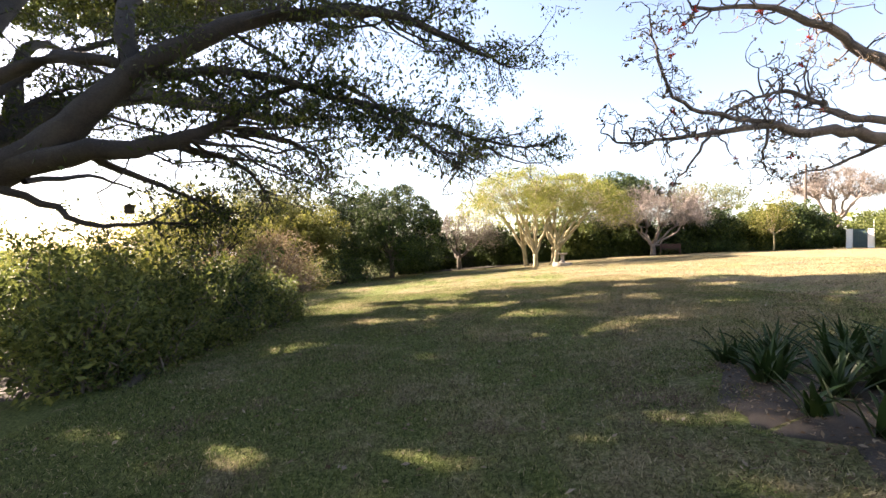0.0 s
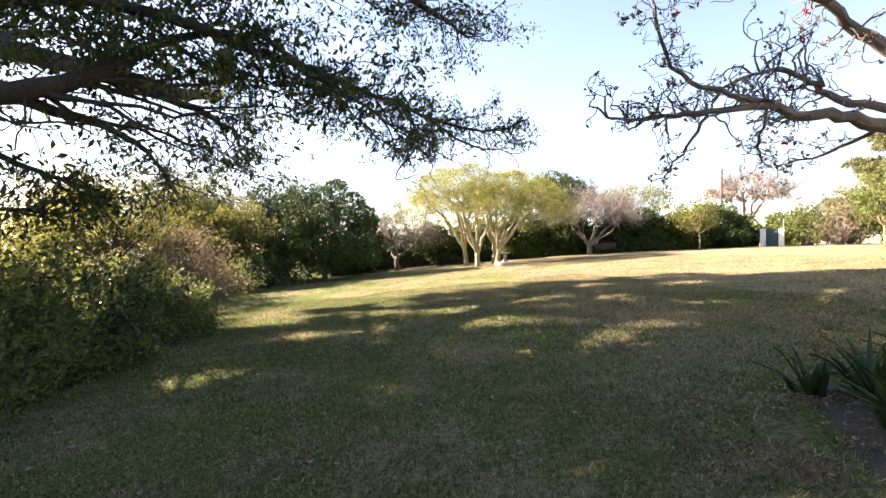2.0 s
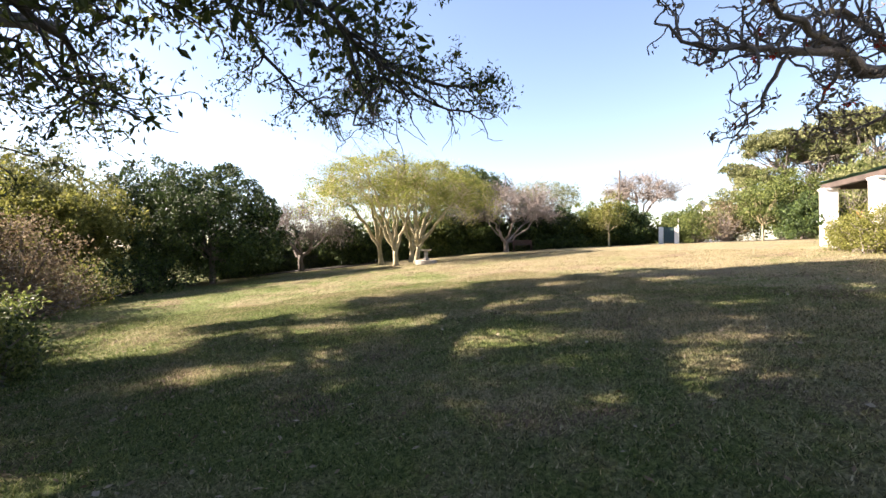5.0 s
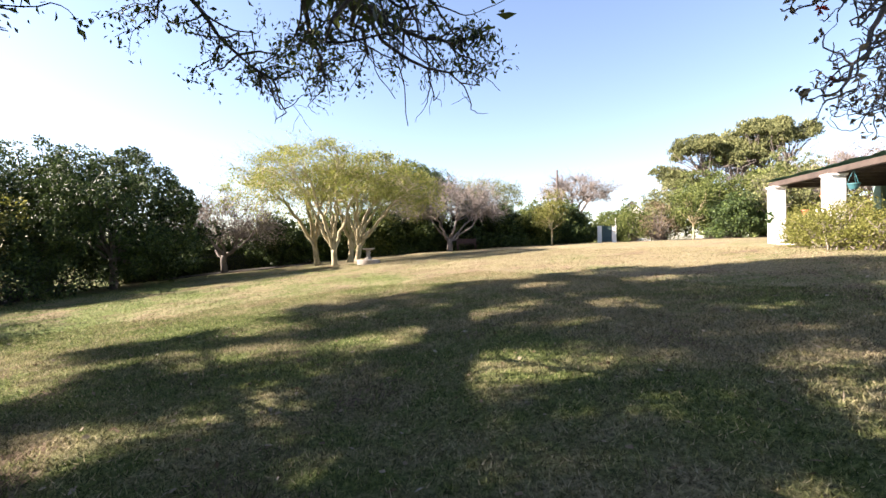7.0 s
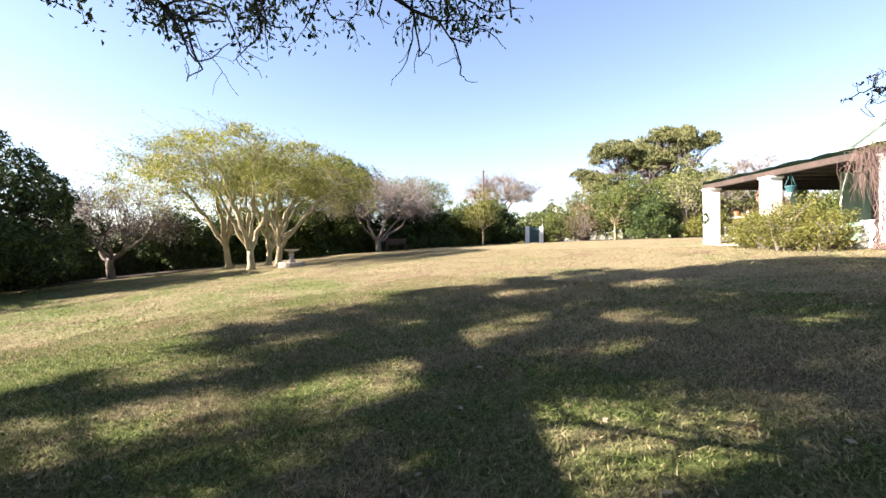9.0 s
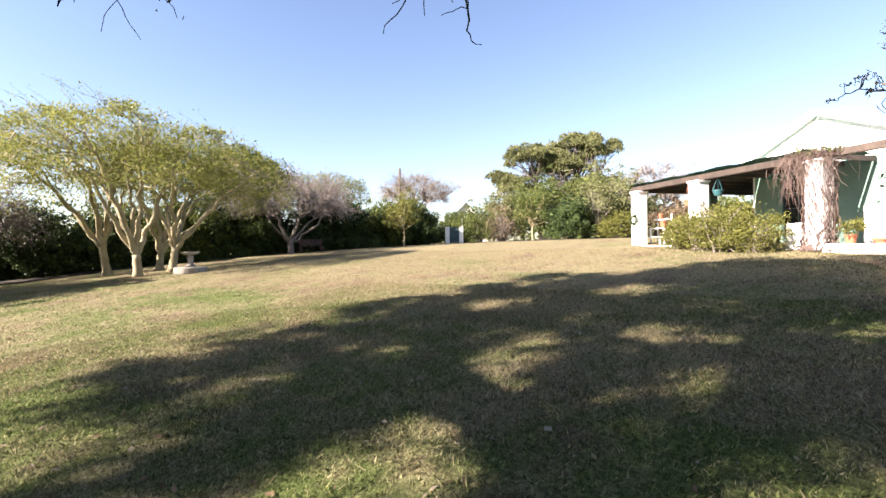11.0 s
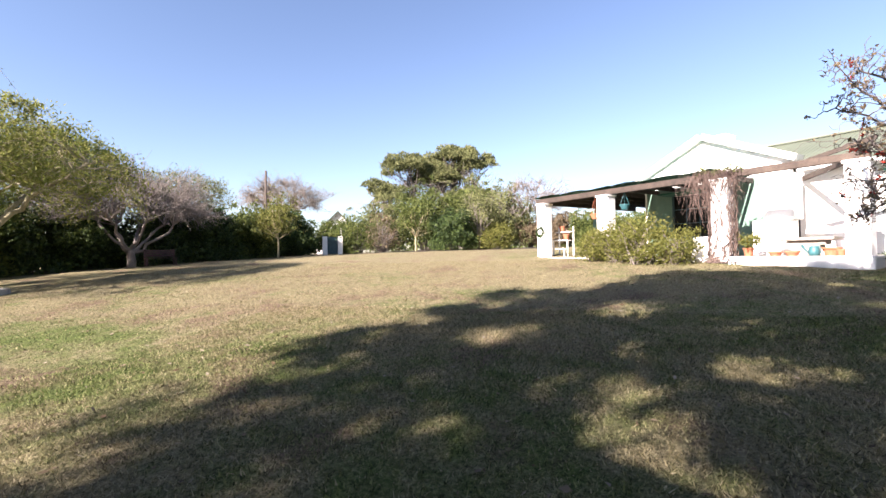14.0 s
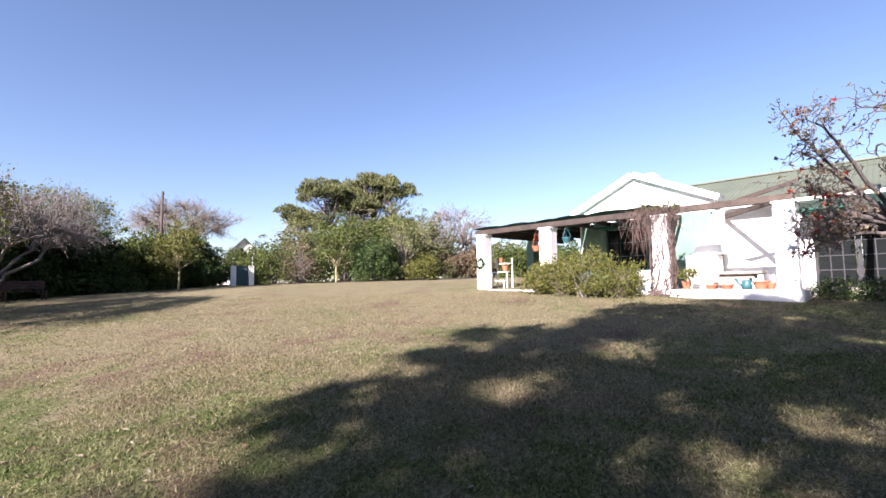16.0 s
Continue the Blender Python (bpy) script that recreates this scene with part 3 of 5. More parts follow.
    # slender crossing branches between the limbs
    for k in range(26):
        a = path_of(low[(0, 1, 2)[k % 3]][0], rng, 0.0) - o
        st = a[rng.integers(5, len(a) - 6)]
        end = st + np.array([rng.uniform(0.8, 3.4), rng.uniform(0.3, 2.6), rng.uniform(-0.9, 1.0)])
        b = bent(st, end, rng, 0.10, 9, -0.02)
        wood.tube(b, np.linspace(0.04, 0.008, 9), 6, False)
        for i in (5, 6, 7, 8):
            grow(wood, tips, b[i], unit(end - st + rng.normal(size=3) * 1.2), 0.5, 0.014, 1, rng, 3, -0.02, 0.22, 0.6, 0.9, 4, 0.004)
    tips = np.array(tips)
    w = tips + o
    tips = tips[~((w[:, 2] < 3.15) & (w[:, 1] > 8.5) & (w[:, 0] > -1.6)) & ~((w[:, 2] < 4.0) & (w[:, 1] > 12.0) & (w[:, 0] > 0.2))]
    airy = tips[:, 1] + o[1] > 11.3
    sparse = (tips[:, 2] + o[2] < 4.0) & (rng.random(len(tips)) < 0.62)
    leaf_cloud(crown, tips[~airy & ~sparse], 4, 0.15, 0.11, rng, ratio=0.42, droop=0.9)
    leaf_cloud(crown, tips[airy], 3, 0.09, 0.085, rng, ratio=0.42, droop=0.9)
    # the high crown, whose broken shade lies down the sun's slant over the lawn; (x, y, radius) where light comes through
    # this crown stays mostly out of view; its gaps are set to shape the lawn's light
    openings = [(2.0, 10.0, 0.8), (-0.7, 11.0, 0.5), (0.2, 9.1, 0.4), (1.3, 12.3, 0.65), (5.6, 11.2, 0.5), (-0.4, 13.1, 0.7), (0.2, 14.8, 0.6), (6.6, 9.5, 0.35), (3.2, 7.5, 0.65), (4.7, 7.9, 0.5), (-2.0, 11.2, 0.6), (1.9, 7.4, 0.35),
                (4.0, 12.6, 0.4), (6.6, 14.0, 0.5), (8.7, 12.3, 0.5), (-0.7, 3.9, 0.4), (-1.2, 6.2, 0.4), (-0.4, 6.7, 0.35), (0.9, 4.6, 0.3), (-2.1, 3.7, 0.6), (-0.9, 5.6, 0.3), (0.2, 5.6, 0.3), (1.8, 6.1, 0.3), (2.7, 6.0, 0.3),
                (9.2, 8.6, 0.4), (-3.4, 8.6, 0.5), (-3.0, 13.6, 0.5)]
    slant = np.array([SUN_DIR.x, SUN_DIR.y]) / SUN_DIR.z
    along = unit(slant)
    top = []
    while len(top) < 6200:
        r, a = math.sqrt(rng.random()), rng.uniform(0, 2 * math.pi)
        lobe = 0.93 + 0.22 * noise.noise(Vector((math.cos(a) * 3.1, math.sin(a) * 3.1, 4.0))) + 0.16 * noise.noise(Vector((math.cos(a) * 9, math.sin(a) * 9, 1.0)))
        q = np.array([3.9 + 11.4 * r * lobe * math.cos(a), 6.7 + 10.2 * r * lobe * math.sin(a)])
        if noise.noise(Vector((q[0] * 1.25, q[1] * 1.25, 0.0))) + 0.8 * noise.noise(Vector((q[0] * 2.4, q[1] * 2.4, 5.0))) < (-0.3 if q[1] > 9 else -0.2):
            continue
        if any(math.hypot(np.dot(q - (x, y), along) / 1.5, (q[0] - x) * along[1] - (q[1] - y) * along[0]) < w for x, y, w in openings):
            continue
        z = 12.6 + rng.uniform(0, 2.4) + 0.3 * max(0.0, q[1] - 12)
        top.append(np.append(q + slant * z, z))
    top = np.array(top) - o
    for q in top[rng.choice(len(top), 11, False)]:
        mid = np.array([-1.2, 2.5, 7.5]) + q * 0.18
        p = path_of([np.array(fork) - o, mid, (mid + q) / 2 + (0, 0, 1.0), q], rng, 0.05, 6)
        wood.tube(p, np.linspace(0.26, 0.05, len(p)), 8, False)
        for e in top[np.argsort(((top - q) ** 2).sum(1))[60:420:30]]:
            wood.tube(bent(p[rng.integers(len(p) * 2 // 3, len(p))], e, rng, 0.1, 7), np.linspace(0.06, 0.012, 7), 5, False)
    leaf_cloud(crown, top, 17, 0.15, 0.2, rng, ratio=0.5, droop=0.3)
    wood.make("trunk", BARK_DARK, foot, smooth=True)
    crown.make("crown", LEAF_FIG, foot)


shade_tree()


# ---- the crooked flowering tree beside the walk ----
def flowering_tree():
    rng = np.random.default_rng(5)
    fx, fy = 11.1, 6.0
    fz = gz(fx, fy) - 0.1
    foot = thing("flowering_tree", (fx, fy, fz), "crooked, nearly leafless tree with red flowers at its twig ends", "tree")
    o = np.array([fx, fy, fz])
    wood, pods, tips = Geo(), Geo(), []
    fork = (10.8, 6.5, 2.4)
    wood.tube(bent((0, 0, 0), np.array(fork) - o, rng, 0.05, 6), [0.42, 0.36, 0.33, 0.32, 0.3, 0.28], 10)
    limbs = [
        ([fork, (9.2, 7.9, 3.2), (8.1, 8.2, 3.5), (7.4, 8.3, 3.7), (6.4, 8.3, 3.62), (6.05, 8.3, 3.84), (4.8, 8.25, 3.62), (4.1, 8.2, 3.5), (3.15, 8.25, 3.45)], 0.16, 0.018, 0.42, 14),
        ([(9.2, 7.9, 3.4), (8.1, 8.4, 3.9), (7.2, 8.4, 4.0), (6.8, 8.4, 4.36), (6.25, 8.5, 4.5), (5.3, 8.4, 4.1)], 0.09, 0.02, 0.5, 8),
        ([(6.05, 8.3, 3.84), (4.9, 8.2, 3.9), (4.05, 8.1, 4.2), (3.8, 8.0, 4.9), (3.6, 7.9, 5.6)], 0.05, 0.014, 0.4, 5),
        ([fork, (9.2, 7.8, 4.0), (8.1, 8.2, 4.8), (7.3, 8.3, 5.4), (6.1, 8.3, 5.95), (4.6, 8.4, 6.0)], 0.17, 0.03, 0.5, 10),
        ([(4.85, 8.25, 3.55), (4.5, 8.3, 3.05), (4.2, 8.4, 2.6)], 0.03, 0.012, 0.28, 5),
        ([(5.95, 8.3, 3.7), (6.0, 8.5, 3.2), (6.25, 8.7, 2.95)], 0.03, 0.012, 0.3, 4),
        ([(8.1, 8.2, 3.5), (7.6, 8.8, 3.1), (6.9, 9.0, 2.95)], 0.04, 0.012, 0.35, 3),
        ([fork, (10.6, 7.4, 3.3), (9.8, 8.6, 3.6), (8.6, 9.6, 3.6)], 0.05, 0.008, 0.26, 5),
        ([fork, (10.7, 7.4, 3.0), (10.2, 8.2, 3.1), (9.5, 8.9, 3.1)], 0.05, 0.008, 0.32, 4),
        ([fork, (10.9, 7.3, 2.8), (10.4, 8.2, 2.7), (9.7, 8.9, 2.6)], 0.05, 0.008, 0.32, 4),
        ([fork, (11.1, 7.2, 2.5), (10.7, 8.0, 2.3), (10.2, 8.6, 2.1)], 0.05, 0.008, 0.34, 4),
        ([fork, (10.5, 7.6, 3.9), (9.9, 8.5, 4.4), (9.6, 8.9, 4.5)], 0.05, 0.008, 0.34, 4),
        ([fork, (11.0, 7.4, 3.6), (10.6, 8.3, 4.2), (10.2, 8.9, 4.7)], 0.05, 0.008, 0.36, 4),
        ([fork, (11.3, 7.0, 3.2), (11.2, 7.8, 3.4), (10.9, 8.4, 3.5)], 0.05, 0.008, 0.4, 3),
        ([fork, (11.3, 7.0, 2.7), (11.3, 7.8, 2.6), (11.0, 8.3, 2.4)], 0.05, 0.008, 0.4, 3),
        ([fork, (11.4, 7.2, 3.0), (12.4, 6.9, 2.8), (13.0, 6.3, 2.6)], 0.09, 0.02, 0.45, 4),
        ([fork, (11.2, 6.4, 4.4), (12.0, 5.6, 5.6)], 0.13, 0.03, 0.6, 4),
        ([fork, (9.6, 6.2, 4.4), (8.8, 4.8, 5.6)], 0.13, 0.03, 0.6, 4),
    ]
    for bends, r0, r1, twig, begin in limbs:
        p = path_of(bends, rng, 0.024) - o
        n = len(p)
        wood.tube(p, r1 + (r0 - r1) * (1 - np.linspace(0, 1, n)) ** 1.1, 8, False)
        for i in range(begin, n):
            for k in range(2 if i < n - 1 else 3):
                d = unit(p[min(i + 1, n - 1)] - p[i - 1])
                way = unit(d * 0.5 + rng.normal(size=3) * 0.7)
                grow(wood, tips, p[i], way, twig * rng.uniform(0.6, 1.3), 0.02 if r0 > 0.05 else 0.011, 2, rng, 2, 0.05, 0.45, 0.62, 0.95, 5, 0.008 if r0 > 0.05 else 0.005)
    tips = np.array(tips)
    pick = tips[rng.random(len(tips)) < 0.15]
    leaf_cloud(pods, pick, 3, 0.03, 0.065, rng, ratio=0.6)
    for q in tips[rng.random(len(tips)) < 0.008]:
        bloom = Geo()
        bloom.leaves(np.repeat(q[None], 16, 0), 0.065, rng, ratio=0.4)
        bloom.make("flower", FLOWER, foot, "red flower head")
    wood.make("trunk", BARK_CORAL, foot, smooth=True)
    pods.make("crown", LEAF_DRY, foot)


flowering_tree()

# ---- boundary trees, from the low side round to the gate ----
crown_tree("round_tree", "dense round evergreen tree with a pale straight trunk", (-3.9, 34.4), 1.9, 0.17, (0, 0, 3.35), (3.7, 3.5, 2.9), 300, 170, 0.25, 0.13, LEAF_DARK, BARK_GREY, 21, floor=-0.88, shell=0.7, tuft=0.5)


def fever_tree(at, seed, height, lean, reach, label):
    """Pale limbs that part low and rise to a wide, flat umbrella of feathery foliage."""
    rng = np.random.default_rng(seed)
    foot = thing("fever_tree", (at[0], at[1], gz(*at) - 0.05), label, "tree", "yellow-barked trees on the lawn")
    wood, crown = Geo(), Geo()
    top = np.array([lean[0] * 0.12, lean[1] * 0.12, 1.15 + rng.uniform(-0.25, 0.25)])
    wood.tube(bent((0, 0, 0), top, rng, 0.05, 6), [0.24, 0.18, 0.165, 0.16, 0.15, 0.15], 10)

    def canopy(r, a, depth):
        return np.array([lean[0] + math.cos(a) * r, lean[1] + math.sin(a) * r, height * (1 - 0.36 * (r / reach) ** 2) - depth])

    limbs = []
    for k in range(6):
        a = 2 * math.pi * k / 6 + rng.uniform(-0.4, 0.4)
        end = canopy(reach * rng.uniform(0.35, 0.75), a, height * 0.16)
        mid = np.array([end[0] * 0.42, end[1] * 0.42, height * rng.uniform(0.38, 0.48)])
        p = path_of([top * rng.uniform(0.85, 1.0), mid, end], rng, 0.05, 7)
        wood.tube(p, np.linspace(0.12, 0.035, len(p)), 7, False)
        limbs.append(p)
    joints = np.concatenate([p[6:] for p in limbs])
    boughs = []
    for k in range(46):
        end = canopy(reach * math.sqrt(rng.random()) * 0.95, rng.uniform(0, 2 * math.pi), rng.uniform(0.1, 0.9))
        low = joints[joints[:, 2] < end[2] - 0.2]
        st = low[np.argmin(((low - end) ** 2).sum(1) + rng.random(len(low)))]
        p = bent(st, end, rng, 0.09, 8, -0.05)
        wood.tube(p, np.linspace(0.032, 0.009, 8), 5, False)
        boughs.append(p[2:])
    boughs = np.concatenate(boughs)
    sprays = []
    for k in range(560):
        q = canopy(reach * math.sqrt(rng.random()) * 1.05, rng.uniform(0, 2 * math.pi), rng.random() ** 1.5 * height * 0.27)
        if noise.noise(Vector(q * 0.8) + Vector((seed, 0, 0))) < -0.12:
            continue
        st = boughs[np.argmin(((boughs - q) ** 2).sum(1))]
        wood.tube(bent(st, q, rng, 0.12, 5), np.linspace(0.010, 0.004, 5), 3, False)
        sprays += [st + (q - st) * f for f in (0.45, 0.7, 0.9, 1.05)]
    # whippy shoots that the wind has combed out on one side
    for k in range(110):
        st = boughs[rng.integers(len(boughs))]
        if st[0] > lean[0] + 0.8:
            continue
        e = st + unit(np.array([-1.0, -0.2, 0.42]) + rng.normal(size=3) * 0.25) * rng.uniform(1.0, 2.3)
        p = bent(st, e, rng, 0.06, 6, -0.03)
        wood.tube(p, np.linspace(0.011, 0.004, 6), 3, False)
        crown.leaves(np.repeat(p[1:], 4, 0) + rng.normal(size=(20, 3)) * 0.06, 0.08, rng, ratio=0.36)
    at_leaf = np.repeat(np.array(sprays), 10, 0)
    crown.leaves(at_leaf + rng.normal(size=at_leaf.shape) * np.array([0.24, 0.24, 0.09]), 0.115, rng, ratio=0.36)
    wood.make("trunk", BARK_FEVER, foot, smooth=True)
    crown.make("crown", LEAF_FEVER, foot)


fever_tree((6.5, 35.4), 31, 7.6, (-1.5, 0.2), 4.2, "yellow-barked tree with a leaning crown")
fever_tree((6.5, 31.7), 32, 7.1, (-0.5, -0.3), 3.9, "yellow-barked tree with a feathery crown")
fever_tree((7.9, 32.0), 33, 6.7, (1.2, -0.1), 4.0, "yellow-barked tree beside the stone bird bath")
fever_tree((8.4, 34.8), 34, 7.2, (1.2, 0.6), 4.1, "yellow-barked tree at the back of the group")

dome_tree("dry_tree", "low spreading tree with dry greyish leaves", (1.4, 38.4), 1.2, 0.17, (0, 0, 2.9), (3.4, 3.0, 2.1), 420, LEAF_PINK, BARK_GREY, 41, 0.11, 11, floor=-0.45)
dome_tree("coral_tree", "spreading bare tree with pinkish grey twigs", (17.0, 36.8), 1.0, 0.18, (0.3, 0, 3.2), (4.5, 3.9, 2.4), 900, LEAF_PINK, BARK_PINK, 42, 0.085, 7, floor=-0.35)
dome_tree("coral_tree", "far bare tree with pinkish grey twigs behind the hedge", (39.7, 45.5), 3.0, 0.28, (0, 0, 5.9), (4.7, 4.4, 2.6), 760, LEAF_PINK, BARK_PINK, 43, 0.10, 6, floor=-0.4)
crown_tree("mixed_tree", "olive green tree behind the bare one", (24.0, 42.0), 2.6, 0.2, (0, 0, 4.6), (3.8, 3.4, 1.8), 420, 26, 0.24, 0.12, LEAF_PINE, BARK_GREY, 44, floor=-0.4)
crown_tree("young_tree", "young yellow-green tree with a thin pale trunk", (24.2, 33.2), 1.4, 0.06, (0, 0, 2.5), (1.2, 1.2, 1.65), 190, 16, 0.16, 0.14, LEAF_LIGHT, BARK_FEVER, 45, rough=0.45)
crown_tree("dark_tree", "dark evergreen tree with a wind-swept top", (15.6, 40.6), 3.6, 0.3, (0.0, 0, 5.3), (3.3, 3.0, 2.2), 170, 80, 0.3, 0.15, LEAF_DARK, BARK_DARK, 46, floor=-0.5, tuft=0.5)

# hedge line along the far boundary
HEDGE = [(-3.2, 39.6, 2.6, LEAF_DARK), (-0.8, 43.5, 2.9, LEAF_DARK), (2.2, 43.2, 2.9, LEAF_DARK), (5.2, 41.2, 3.2, LEAF_DARK), (8.6, 41.0, 3.6, LEAF_DARK), (11.6, 40.0, 3.8, LEAF_MID), (14.2, 40.2, 3.7, LEAF_DARK),
         (17.4, 40.4, 3.5, LEAF_DARK), (20.3, 38.8, 3.4, LEAF_DARK), (22.8, 37.0, 3.1, LEAF_DARK), (25.2, 36.2, 3.3, LEAF_MID), (27.6, 35.8, 3.2, LEAF_DARK), (28.9, 36.2, 3.0, LEAF_DARK), (30.6, 37.0, 2.3, LEAF_MID)]
for i, (x, y, top, leaf) in enumerate(HEDGE):
    bush("hedge_bush", "tall dense boundary bush, dark inside" if leaf is not LEAF_DRY else "dry brown boundary bush", (x, y), (2.1, 1.7, top / 1.7), 150, 80, 0.25, 0.14, leaf, 60 + i, BARK_DARK, "boundary hedge", twigs=20, rough=0.4, tuft=0.38)

for i in range(16):
    x = -3.5 + 2.2 * i
    y = float(np.interp(x, [-3.5, 2, 9, 16, 23, 30], [40.4, 42.4, 40.2, 39.4, 36.4, 36.6]))
    bush("hedge_undergrowth", "low dark undergrowth at the foot of the hedge", (x, y), (1.5, 0.9, 0.75), 70, 60, 0.2, 0.14, LEAF_DARK, 500 + i, BARK_DARK, "hedge undergrowth", twigs=8, tuft=0.35)

# shrubs between the gate and the house
def stone_pine(at, label, seed, lobes):
    """An umbrella pine: bare forking limbs under rounded clouds of needles. Lobes: place above the foot and radii."""
    rng = np.random.default_rng(seed)
    foot = thing("stone_pine", (at[0], at[1], gz(*at) - 0.05), label, "tree", "tall pines")
    wood, crown = Geo(), Geo()
    fork = np.array([0.0, 0.0, 3.6])
    wood.tube(bent((0, 0, 0), fork, rng, 0.04, 7), np.linspace(0.42, 0.3, 7), 10)
    for x, y, z, rx, ry, rz in lobes:
        c, r = np.array([x, y, z]), np.array([rx, ry, rz])
        base = c - (0, 0, rz * 0.9)
        limb = bent(fork, base, rng, 0.07, 9, -0.06)
        wood.tube(limb, np.linspace(0.2, 0.08, 9), 7, False)
        for p in clumps(c, r * 0.8, int(9 + rx * ry * 3.2), rng, 0.75, -0.45, 0.12):
            size = rng.uniform(0.5, 0.85)
            wood.tube(bent(limb[rng.integers(5, 9)], p - (0, 0, size * 0.4), rng, 0.1, 6), np.linspace(0.06, 0.02, 6), 5, False)
            d = rng.normal(size=(240, 3))
            d /= np.linalg.norm(d, axis=1)[:, None]
            d[:, 2] = np.abs(d[:, 2]) * 0.9 - 0.15
            crown.leaves(p + d * size * rng.uniform(0.75, 1.05, (240, 1)), 0.26, rng, ratio=0.3, up=(0, 0, 0.5))
        for k in range(26):
            e = base + rng.normal(size=3) * r * np.array([0.6, 0.6, 0.35])
            wood.tube(bent(limb[rng.integers(3, 9)], e, rng, 0.12, 6), np.linspace(0.04, 0.012, 6), 4, False)
    wood.make("trunk", BARK_PINK, foot, smooth=True)
    crown.make("crown", LEAF_PINE, foot)


stone_pine((43.6, 30.4), "tall flat-topped pine with rounded needle clouds", 71, [(-0.9, 1.8, 8.4, 3.0, 3.2, 1.6), (-1.8, 5.0, 6.2, 2.1, 2.3, 1.4), (0.6, -0.8, 7.6, 2.3, 2.6, 1.4), (-1.6, 3.2, 5.4, 2.0, 2.2, 1.0)])
stone_pine((45.0, 27.2), "tall pine with a broad, rounded top", 171, [(-0.2, 1.2, 9.1, 3.2, 3.4, 1.7), (0.2, -1.2, 8.8, 2.6, 2.5, 1.9), (-0.9, -1.2, 5.0, 2.6, 3.2, 1.2), (-0.6, 1.9, 7.2, 2.2, 2.4, 1.1)])
bush("shrub", "rounded green shrub beside the gate", (32.6, 32.2), (1.7, 1.5, 1.7), 220, 22, 0.2, 0.14, LEAF_MID, 72)
bush("shrub", "leggy shrub with bare pale stems", (33.2, 30.2), (1.5, 1.4, 1.9), 150, 12, 0.2, 0.13, LEAF_DRY, 73, BARK_PINK, twigs=90)
crown_tree("young_tree", "small green tree with a white thin trunk", (33.4, 27.4), 1.4, 0.07, (0, 0, 2.7), (1.6, 1.5, 1.6), 190, 20, 0.2, 0.16, LEAF_MID, BARK_FEVER, 74)
bush("shrub", "compact dark green rounded shrub on the boundary", (33.8, 24.4), (1.9, 1.7, 1.8), 190, 110, 0.17, 0.11, LEAF_DARK, 75, tuft=0.32)
bush("shrub", "low yellow-green shrub beside a forked tree", (34.2, 20.9), (1.3, 1.2, 1.15), 170, 20, 0.17, 0.14, LEAF_LIGHT, 76)
crown_tree("young_tree", "small tree with a forked pale trunk", (34.6, 22.4), 1.2, 0.08, (0, 0, 3.0), (1.7, 1.6, 1.5), 150, 18, 0.22, 0.15, LEAF_PINE, BARK_PINK, 77)
for i, (x, y, r, t, leaf) in enumerate([(34.0, 34.6, 1.8, 1.7, LEAF_MID), (36.3, 31.8, 2.5, 2.6, LEAF_PINE), (36.8, 28.0, 2.6, 3.2, LEAF_MID), (37.2, 24.4, 2.8, 3.2, LEAF_MID), (37.6, 21.0, 2.4, 2.6, LEAF_PINE), (37.8, 17.2, 2.4, 1.6, LEAF_DRY), (36.8, 13.5, 2.4, 1.5, LEAF_MID), (40.5, 24.0, 3.2, 3.8, LEAF_PINE), (40, 10, 3, 1.4, LEAF_DARK)]):
    bush("tall_shrub", "tall mixed shrub filling the boundary", (x, y), (r, r, t), 170, 60, 0.3, 0.13, leaf, 80 + i, BARK_GREY, "boundary shrubs", rough=0.4, tuft=0.4)
dome_tree("bare_tree", "leafless pale grey tree behind the shrubs", (38.0, 19.0), 1.2, 0.18, (0, 0, 3.6), (3.1, 3.3, 2.7), 380, LEAF_PINK, BARK_PINK, 91, 0.07, 2, floor=-0.4)

# ---- the shrub border on the low side ----
BORDER = [(-5.5, 7.0, 1.0, 0.75, LEAF_MID), (-6.8, 8.4, 1.4, 1.1, LEAF_MID), (-5.6, 9.6, 1.1, 0.9, LEAF_MID), (-7.6, 10.4, 1.8, 1.35, LEAF_MID), (-5.6, 11.4, 1.1, 0.9, LEAF_DARK), (-6.4, 12.9, 1.4, 1.1, LEAF_MID),
          (-5.4, 13.2, 0.9, 0.7, LEAF_MID), (-8.6, 13.6, 1.9, 1.4, LEAF_LIGHT), (-6.6, 15.0, 1.2, 0.9, LEAF_MID), (-10.5, 10.0, 2.0, 1.5, LEAF_MID), (-12.0, 15.0, 2.2, 1.5, LEAF_LIGHT), (-8.8, 17.2, 1.6, 1.1, LEAF_DRY)]
for i, (x, y, r, t, leaf) in enumerate(BORDER):
    bush("border_shrub", "loose leafy border shrub on dark soil", (x, y), (r, r, t), int(200 * r), 34, 0.15, 0.095, leaf, 100 + i, BARK_GREY, "shrub border", twigs=70, rough=0.5)
for i, (x, y) in enumerate([(-4.9, 6.6), (-4.7, 7.5), (-4.8, 8.3), (-4.6, 9.2), (-4.7, 10.0), (-4.5, 10.9), (-4.6, 11.8), (-4.4, 12.6), (-4.7, 13.5), (-5.1, 14.5), (-5.7, 15.7), (-6.5, 17.2), (-7.2, 18.8)]):
    bush("edging_plant", "low leafy plant at the edge of the border", (x, y), (0.5, 0.55, 0.3 + 0.1 * (i % 3)), 90, 22, 0.09, 0.06, LEAF_MID if i % 4 else LEAF_DARK, 140 + i * 7, BARK_GREY, "border edging", twigs=14, rough=0.5)
